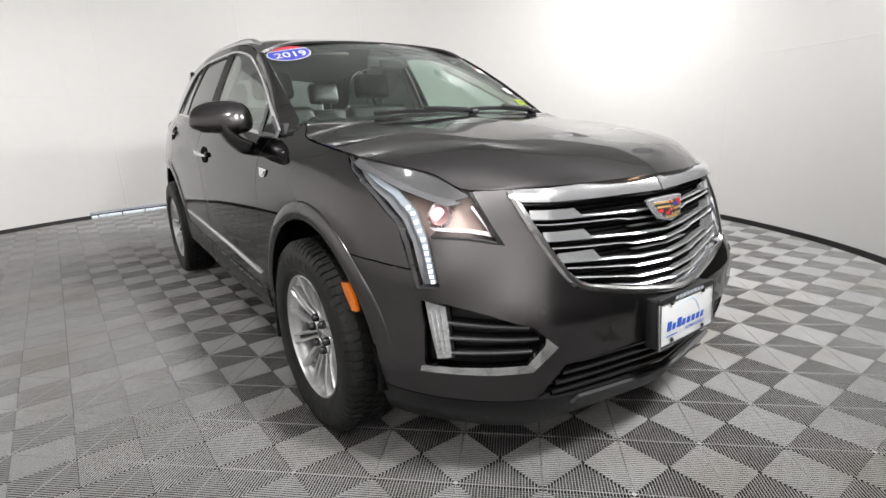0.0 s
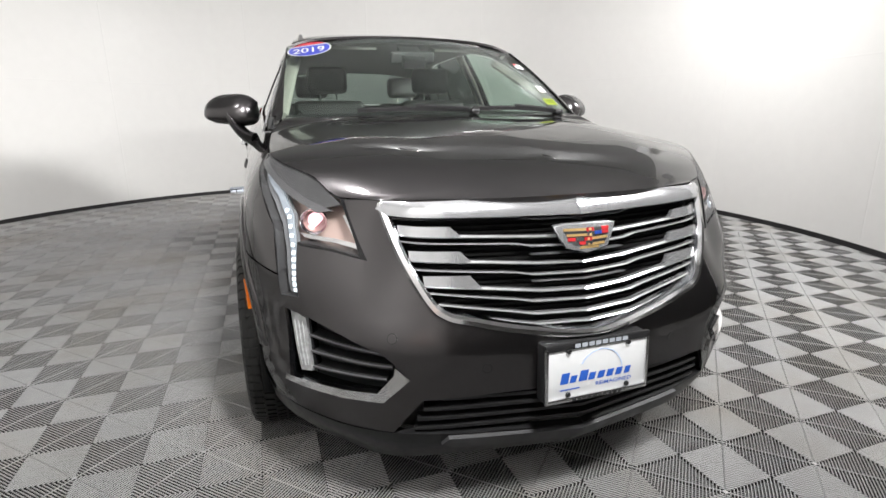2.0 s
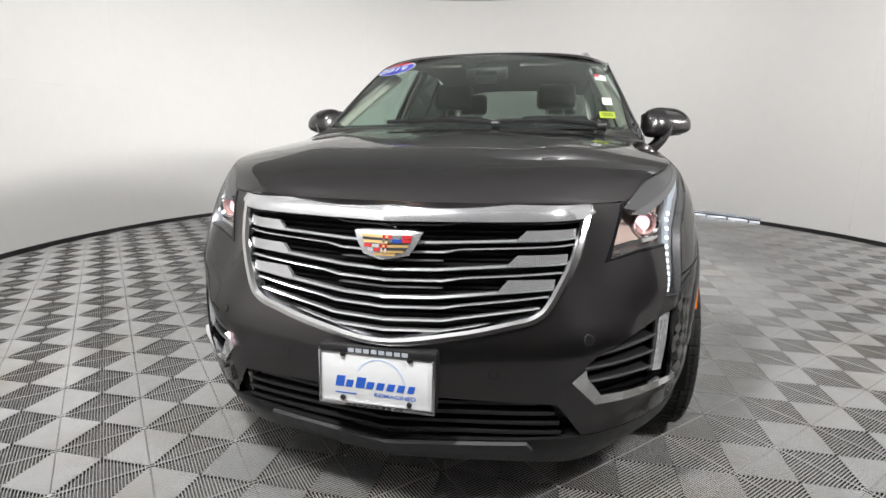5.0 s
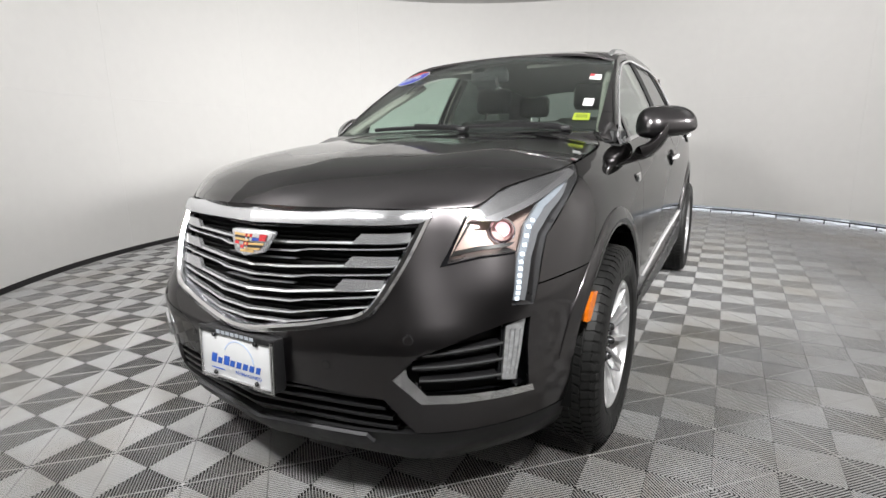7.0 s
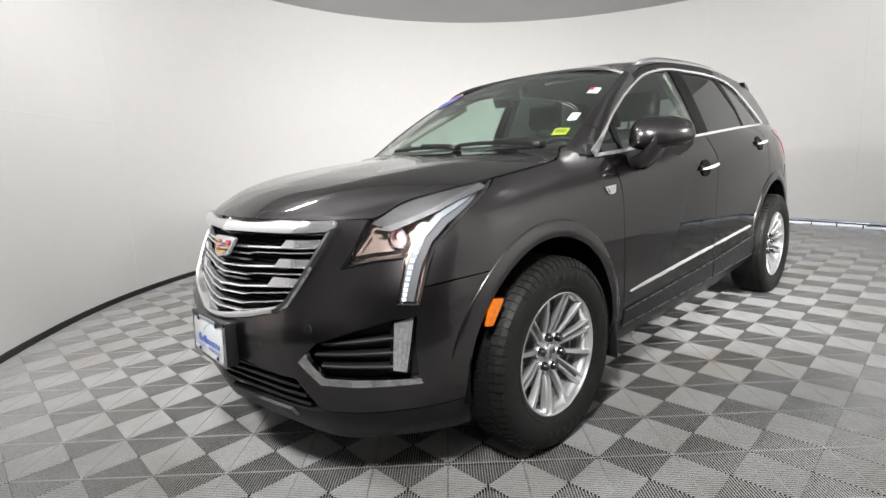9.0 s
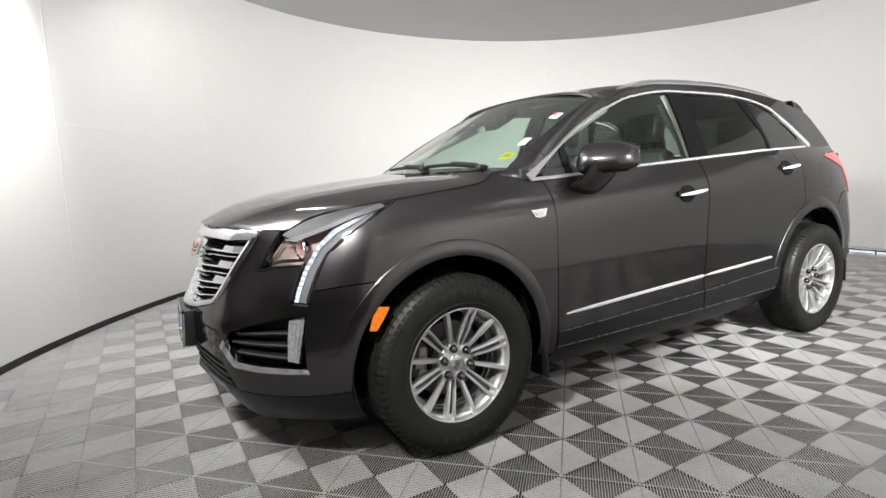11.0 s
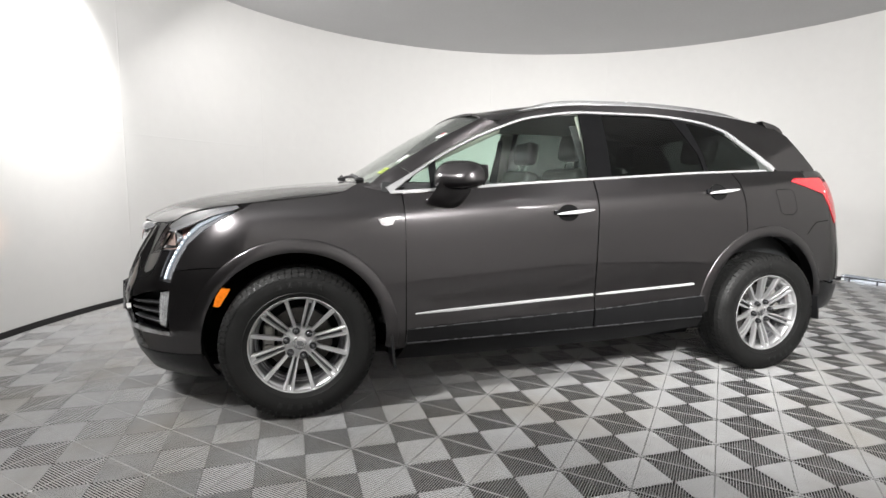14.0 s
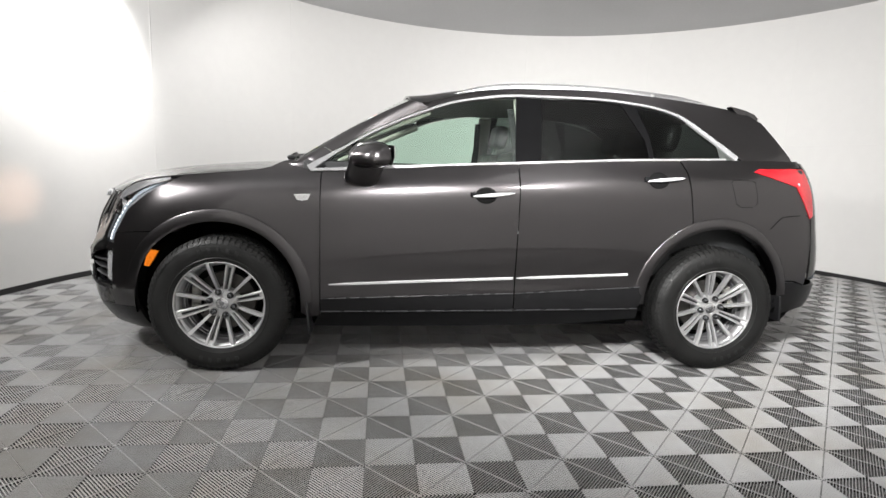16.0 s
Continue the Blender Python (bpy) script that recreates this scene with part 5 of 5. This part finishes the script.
bars([(-.115 + .0285 * k, -.115 + .0285 * k + w, -.030, h, .006) for k, (w, h) in enumerate(((.024, .000), (.019, -.010), (.025, .000), (.020, -.010), (.020, -.010), (.020, -.010), (.019, -.010), (.017, -.010)))], INK_BLUE, -.0163)
bars([(-.115, -.055, -.049, -.046, .0)], INK_BLUE, -.0163)
ring = arc(.0, -.015, .070, 8, 150, 24)
part("print_arc", slab(ring + [(x * .95, -.015 + (z + .015) * .95) for x, z in reversed(ring)], .0008, lambda a, b, c: (a + .01, -.0163 - c, b)), shader("pale_blue_ink", (.45, .55, .75), .4), plate)
bars([(-.075 + .021 * k, -.075 + .021 * k + .016, .070, .081, .0) for k in range(8)], INK_GREY, -.0222)
bars([(-.080 + .016 * k, -.080 + .016 * k + .012, -.079, -.073, .0) for k in range(10)], BLACK, -.0222)

# Windshield stickers.
def text_mesh(body, size):
    cu = bpy.data.curves.new("txt", "FONT")
    cu.body, cu.size, cu.align_x, cu.align_y, cu.offset = body, size, "CENTER", "CENTER", size * .012
    ob = bpy.data.objects.new("txt", cu)
    scene.collection.objects.link(ob)
    me = bpy.data.meshes.new_from_object(ob.evaluated_get(bpy.context.evaluated_depsgraph_get()))
    bpy.data.objects.remove(ob)
    bm = bmesh.new()
    bm.from_mesh(me)
    bpy.data.meshes.remove(me)
    return bm


def decal(poly, s, t, out, mat, name, parent, label="", squash=1.0):
    """A thin sticker on the windshield round (s, t); its own axes in metres."""
    bm = poly if isinstance(poly, bmesh.types.BMesh) else sheet(poly, (), .02)
    for v in bm.verts:
        v.co = ws_point(s + v.co.x / .69, t + v.co.y / .79, out)
    return part(name, bm, mat, parent, label)


slogan = text_mesh("REIMAGINED", .0155)
bmesh.ops.scale(slogan, vec=(1.28, 1, 1), verts=slogan.verts)
slogan.transform(Matrix.Translation((.052, -.0166, -.0455)) @ Matrix.Rotation(radians(90), 4, "X"))
part("slogan", slogan, INK_BLUE, plate, "blue printed word REIMAGINED")
yr = thing("year_sticker", "oval red, white and blue year sticker on the windshield", "sticker")
oval = lambda k: [(.116 * k * math.cos(a), .092 * k * math.sin(a)) for a in np.linspace(0, 2 * math.pi, 41)[:-1]]
S0, T0 = -.815, .880
decal(oval(1.0), S0, T0, .0050, WHITE, "backing", yr, "white sticker edge")
decal(oval(.94), S0, T0, .0062, STICK_BLUE, "blue_field", yr, "blue lower field")
decal([p for p in oval(.935) if p[1] > .042], S0, T0, .0074, STICK_RED, "red_field", yr, "red upper field")
decal([(-.104, .036), (.104, .036), (.104, .044), (-.104, .044)], S0, T0, .0082, WHITE, "white_line", yr)
digits = text_mesh("2019", .080)
bmesh.ops.scale(digits, vec=(1.05, 1.15, 1), verts=digits.verts)
decal(digits, S0, T0 - .052, .0150, WHITE, "year", yr, "white digits 2019")
for s, t, w, h, mat, lab in ((.880, .16, .034, .030, LIME, "lime green inspection sticker on the windshield"), (.895, .33, .022, .036, WHITE, "small white sticker on the windshield"), (.890, .68, .028, .034, WHITE, "small white and red sticker on the windshield")):
    st = thing("small_sticker", lab, "sticker")
    decal([(-w, -h), (w, -h), (w, h), (-w, h)], s, t, .003, mat, "sheet", st)
    if t > .5:
        decal([(-w, h * .1), (-w * .2, h * .1), (-w * .2, h), (-w, h)], s, t, .004, STICK_RED, "red_corner", st)
    else:
        for q in (-.3, .2):
            decal([(-w * .7, h * q), (w * .7, h * q), (w * .7, h * q + .006), (-w * .7, h * q + .006)], s, t, .004, INK_GREY if t > .3 else BLACK, "print_bar", st)


# ---- wheels ----
def tyre_bm():
    prof = [(.238, .088), (.246, .104), (.262, .112), (.300, .121), (.335, .120), (.360, .110), (.372, .094), (.3785, .075), (.380, .04), (.3805, 0), (.380, -.04), (.3785, -.075), (.372, -.094), (.36, -.11), (.30, -.12), (.246, -.10), (.238, -.085)]
    bm = lathe(prof, 96)
    return bm


def tread_bm():
    """Blocks round the tyre's shoulder and crown."""
    bm = bmesh.new()
    for row, (x0, x1, n, lean) in enumerate(((.098, .066, 72, .2), (.060, .030, 72, -.25), (.024, -.004, 72, .2), (-.012, -.040, 72, -.2), (-.046, -.070, 72, .2), (-.074, -.1, 72, 0))):
        for k in range(n):
            a = 2 * math.pi * (k + .5 * (row % 2)) / n
            w = 2 * math.pi / n * .36
            rim = lambda x: .3845 if abs(x) < .07 else .3845 - (abs(x) - .07) * .32
            vs = []
            for h in (-.010, 0):
                for x, d in ((x0, -w), (x0, w), (x1, w), (x1, -w)):
                    b = a + d + lean * w * (1 if x == x0 else -1)
                    r = rim(x) + h
                    vs.append(bm.verts.new((x, r * math.sin(b), r * math.cos(b))))
            for q in ((4, 5, 6, 7), (0, 1, 5, 4), (1, 2, 6, 5), (2, 3, 7, 6), (3, 0, 4, 7)):
                bm.faces.new([vs[i] for i in q])
    # Shoulder lugs that reach down the outer wall.
    for k in range(72):
        a = 2 * math.pi * k / 72
        w = 2 * math.pi / 72 * .33
        vs = []
        for r, x in ((.379, .092), (.366, .1085), (.346, .1178)):
            for d in (-w, w):
                for h in (0, .0018):
                    rr, xx = r + h * .6, x + h
                    vs.append(bm.verts.new((xx, rr * math.sin(a + d), rr * math.cos(a + d))))
        for i in (0, 4):
            bm.faces.new([vs[i + 1], vs[i + 3], vs[i + 7], vs[i + 5]])
            bm.faces.new([vs[i], vs[i + 1], vs[i + 5], vs[i + 4]])
            bm.faces.new([vs[i + 2], vs[i + 6], vs[i + 7], vs[i + 3]])
    bmesh.ops.recalc_face_normals(bm, faces=bm.faces)
    return bm


def spoke_bm(a, w0, w1, groove):
    """One spoke from the hub to the rim at angle a; groove: split along its middle."""
    sec = []
    for t in np.linspace(0, 1, 9):
        r = .048 + (.238 - .048) * t
        w = w0 + (w1 - w0) * t
        x = .068 - .026 * (1 - t) ** 2 + .030 * t
        g = .018 if groove and .08 < t < .97 else .0
        row = [(-w, x - .030), (-w, x - .003), (-w * .88, x), (-w * .52, x), (-w * .34, x - g), (w * .34, x - g), (w * .52, x), (w * .88, x), (w, x - .003), (w, x - .030)]
        sec.append([(xx, r * math.sin(a) + d * math.cos(a), r * math.cos(a) - d * math.sin(a)) for d, xx in row])
    return loft(sec, True, True)


def build_wheel(y, s):
    wheel = part("wheel", tyre_bm(), RUBBER, CAR, "tyre on a split-spoke alloy wheel")
    part("tread", tread_bm(), RUBBER, wheel, "blocky winter tread", False)
    for r, x in ((.352, .1150), (.268, .1140)):
        part("sidewall_ring", lathe([(r + .003, x), (r, x + .0022), (r - .003, x)], 72), RUBBER, wheel, "moulded ring on the tyre wall")
    for a0, n in ((-20, 5), (160, 5)):
        for k in range(n):
            a = radians(a0 + 9 * k)
            b = block(.003, .020, .026, (0, 0, 0), .001)
            b.transform(Matrix.Rotation(-a, 4, "X") @ Matrix.Translation((.1205, 0, .312)))
            part("moulded_mark", b, SIDEWALL, wheel)
    rim = part("rim", lathe([(.243, .100), (.2465, .104), (.243, .106), (.2395, .104), (.2375, .098), (.2365, .082), (.229, .074), (.226, .060), (.224, .04), (.214, -.06), (.222, -.085), (.243, -.09)], 72), ALLOY, wheel, "bright machined alloy rim")
    part("rim_barrel", lathe([(.2225, .040), (.219, .012), (.214, .010), (.2125, -.012), (.209, -.014), (.206, -.058)], 64), BARREL, rim, "bare stepped inner barrel")
    for k in range(6):
        a = radians(60 * k + 12)
        part("wide_spoke", spoke_bm(a, .0140, .0245, True), ALLOY, rim, "wide grooved spoke")
        # A dark strip in the groove puts its shade into the colour.
        groove = []
        for t in np.linspace(.16, .95, 7):
            r, w = .048 + .190 * t, (.0140 + .0105 * t) * .30
            x = .068 - .026 * (1 - t) ** 2 + .030 * t - .0165
            groove.append([(x, r * math.sin(a) + d * math.cos(a), r * math.cos(a) - d * math.sin(a)) for d in (-w, w)])
        part("spoke_groove", loft(groove), GROOVE_SHADE, rim, "dark strip painting the shade in the spoke's groove")
        part("slim_spoke", spoke_bm(a + radians(30), .0065, .0100, False), ALLOY, rim, "slim spoke")
    part("hub", lathe([(.0, .056), (.030, .056), (.034, .052), (.040, .050), (.076, .047), (.086, .036), (.088, .02), (.082, -.02)], 36), ALLOY, rim, "alloy hub")
    part("hub_cap", lathe([(.0, .064), (.026, .063), (.033, .059), (.034, .050)], 28), SATIN, rim, "plain silver hub cap")
    shield = slab([(-.014, .012), (.014, .012), (.013, -.002), (.007, -.011), (0, -.015), (-.007, -.011), (-.013, -.002)], .0025, lambda a, b, c: (.0635 + c, a, b), .0008)
    part("cap_shield", shield, ALLOY_DARK, rim, "plain grey shield on the cap")
    for k in range(6):
        a = radians(60 * k + 42)
        b = lathe([(.0, .022), (.008, .0205), (.0135, .016), (.0165, .008), (.0175, -.02)], 16)
        b.transform(Matrix.Translation((.062, .066 * math.sin(a), .066 * math.cos(a))))
        part("lug_nut", b, NUT, rim, "dark chrome lug nut")
        seat_ring = lathe([(.0175, .0), (.0215, .003), (.0245, -.002), (.0255, -.026)], 20)
        seat_ring.transform(Matrix.Translation((.056, .066 * math.sin(a), .066 * math.cos(a))))
        part("nut_seat", seat_ring, ALLOY, rim)
    part("brake_disc", lathe([(.06, -.020), (.165, -.020), (.167, -.024), (.167, -.046), (.06, -.046)], 48), DISC, wheel, "steel brake disc")
    side = -1 if y < 0 else 1
    caliper = part("caliper", block(.070, .062, .150, (-.012, side * .150, .012), .018), CALIPER, wheel, "cast grey brake caliper")
    for z in (-.040, .055):
        part("piston_boss", block(.020, .046, .056, (.026, side * .150, z), .014, 3), CALIPER, caliper)
    part("slide_pin", sweep([(.012, side * .118, -.075), (.012, side * .118, .100)], round_section(.008, 8), lambda i: (1, 0, 0)), DARK, caliper, "dark slide pin")
    part("hub_plate", lathe([(.0, -.06), (.215, -.062)], 36), DARK, wheel, "black backing plate")
    wheel.matrix_world = Matrix.Translation((s * .820, y + .010, .3725)) @ Matrix.Scale(.978, 4) @ Matrix.Rotation(0 if s > 0 else math.pi, 4, "Z") @ Matrix.Rotation(radians({-1: -3, 1: 21}[1 if y > 0 else -1] * s), 4, "X")
    return wheel


for y in (-HUB_Y, HUB_Y):
    for s in (1, -1):
        build_wheel(y, s)
# Mud flaps behind the wheels.
for y, z0, z1 in ((-.955, .205, .40), (1.875, .30, .46)):
    for s in (1, -1):
        part("mud_flap", block(.17, .014, z1 - z0, (s * .825, y, (z0 + z1) / 2), .005, 2, Euler((radians(6), 0, 0)).to_matrix()), BLACK, CAR, "black rubber mud flap")
part("floor_pan", block(1.45, 3.9, .05, (0, .02, .265), .02), DARK, CAR, "black underbody")
for y in (-HUB_Y, HUB_Y):
    part("axle", sweep([(-.72, y, .36), (0, y, .33), (.72, y, .36)], round_section(.035), lambda i: (0, 0, 1)), DARK, CAR, "black axle")


# ---- cabin inside ----
def cushion(sx, sy, sz, at, turn=(0, 0, 0), bevel=.045):
    return block(sx, sy, sz, at, bevel, 4, Euler([radians(a) for a in turn]).to_matrix())


dash = []
for x in np.linspace(-1, 1, 25):
    dash.append([(.70 * x, -1.06 + .09 * x * x, 1.105), (.70 * x, -.92 + .06 * x * x, 1.128), (.70 * x, -.72, 1.118), (.70 * x, -.60, 1.085), (.70 * x, -.565, 1.02), (.70 * x, -.60, .90), (.70 * x, -.66, .70), (.70 * x, -1.0, .70)])
part("dashboard", loft(dash, True, True), DASH, CAR, "dark soft dashboard")
part("cabin_floor", block(1.4, 2.9, .05, (0, .45, .42), .02), DASH, CAR, "dark carpeted cabin floor")
for s in (1, -1):
    part("door_card", block(.05, 2.2, .62, (s * .765, .10, .86), .02), DASH, CAR, "dark door lining")
    part("rear_side_lining", block(.05, .85, .62, (s * .72, 1.62, .92), .02), DASH, CAR, "dark rear side lining")
    p = [flank(-.94, 1.17, -.05), flank(-.60, 1.34, -.05), flank(-.30, 1.475, -.05)]
    part("pillar_lining", sweep([(s * x, y, z) for x, y, z in p], round_section(.034, 8, .7), lambda i: (0, 0, 1)), PILLAR_LINER, CAR, "pale pillar lining")
    p = [flank(.27, 1.16, -.045), flank(.265, 1.4, -.045), flank(.26, 1.57, -.05)]
    part("pillar_lining", sweep([(s * x, y, z) for x, y, z in p], round_section(.05, 8, .4), lambda i, s=s: (s, 0, 0)), LINER, CAR, "pale pillar lining")
    p = [flank(.20, 1.52, -.075), flank(.215, 1.3, -.065), flank(.22, 1.05, -.065), flank(.22, .8, -.10)]
    part("seat_belt", sweep([(s * x, y, z) for x, y, z in p], [(-.023, -.001), (.023, -.001), (.023, .001), (-.023, .001)], lambda i, s=s: (s, 0, 0)), BLACK, CAR, "black seat belt")
liner = []
for k in range(13):
    t = k / 12
    y = -.43 + 2.1 * t
    zc = pchip([-.48, -.2, .1, .5, .9, 1.3, 1.6, 1.8], [1.584, 1.628, 1.652, 1.662, 1.655, 1.632, 1.595, 1.568], y) - .035
    w = flank(y, pchip([-.45, -.28, .26, .68, 1.03, 1.7], [1.50, 1.525, 1.60, 1.60, 1.58, 1.53], y))[0] - .03
    liner.append([(w * q, y, zc - .045 * abs(q) ** 3) for q in np.linspace(-1, 1, 13)])
part("headliner", loft(liner), LINER, CAR, "pale grey headliner")


def seat(x, y, front=True):
    st = part("front_seat" if front else "rear_seat", cushion(.50, .50, .15, (x, y - .12, .665), (4, 0, 0)), LEATHER, CAR, "black leather seat")
    part("backrest", cushion(.48, .13, .62, (x, y + .185, .965), (-17, 0, 0)), LEATHER, st, "black leather backrest")
    for q in (-1, 1):
        part("bolster", cushion(.08, .15, .50, (x + q * .215, y + .155, .95), (-17, 0, q * 8)), LEATHER, st)
    part("headrest", cushion(.27, .10, .175, (x, y + .315, 1.405), (-10, 0, 0), .04), LEATHER, st, "black leather headrest")
    for q in (-.055, .055):
        part("headrest_post", sweep([(x + q, y + .275, 1.235), (x + q, y + .305, 1.345)], round_section(.007, 8), lambda i: (0, 1, 0)), CHROME, st, "chrome headrest post")
    return st


seat(.37, .02)
seat(-.37, .02)
for x in (-.40, .40):
    seat(x, .98, False)
part("rear_seat_middle", cushion(.32, .13, .56, (0, 1.17, .95), (-17, 0, 0)), LEATHER, CAR, "black leather rear backrest")
part("centre_console", cushion(.24, .95, .30, (0, -.15, .66), (4, 0, 0), .03), DASH, CAR, "dark centre console")
# Steering wheel, in front of the driver.
wheel = lathe([(.185 + .015 * math.cos(a), .015 * math.sin(a)) for a in np.linspace(0, 2 * math.pi, 13)], 40)
TURN_W = Matrix.Translation((.37, -.50, 1.045)) @ Matrix.Rotation(radians(90), 4, "Z") @ Matrix.Rotation(radians(-24), 4, "Y")
wheel.transform(TURN_W)
sw = part("steering_wheel", wheel, LEATHER, CAR, "black leather steering wheel with silver spokes")
b = block(.05, .15, .12, (-.02, 0, 0), .03, 3)
b.transform(TURN_W)
part("airbag_cover", b, DASH, sw, "dark airbag cover")
for a in (90, 270, 180):
    b = block(.015, .035, .15, (0, 0, .115), .006)
    b.transform(TURN_W @ Matrix.Rotation(radians(a), 4, "X"))
    part("spoke", b, SATIN, sw, "silver steering wheel spoke")
part("inside_mirror", cushion(.24, .03, .065, (.0, -.56, 1.475), (8, 0, -8), .014), BLACK, CAR, "black inside mirror")
for s in (1, -1):
    part("sun_visor", cushion(.34, .14, .018, (s * .34, -.36, 1.545), (12, 0, 0), .006), LINER, CAR, "pale sun visor folded up")
lay_floor()
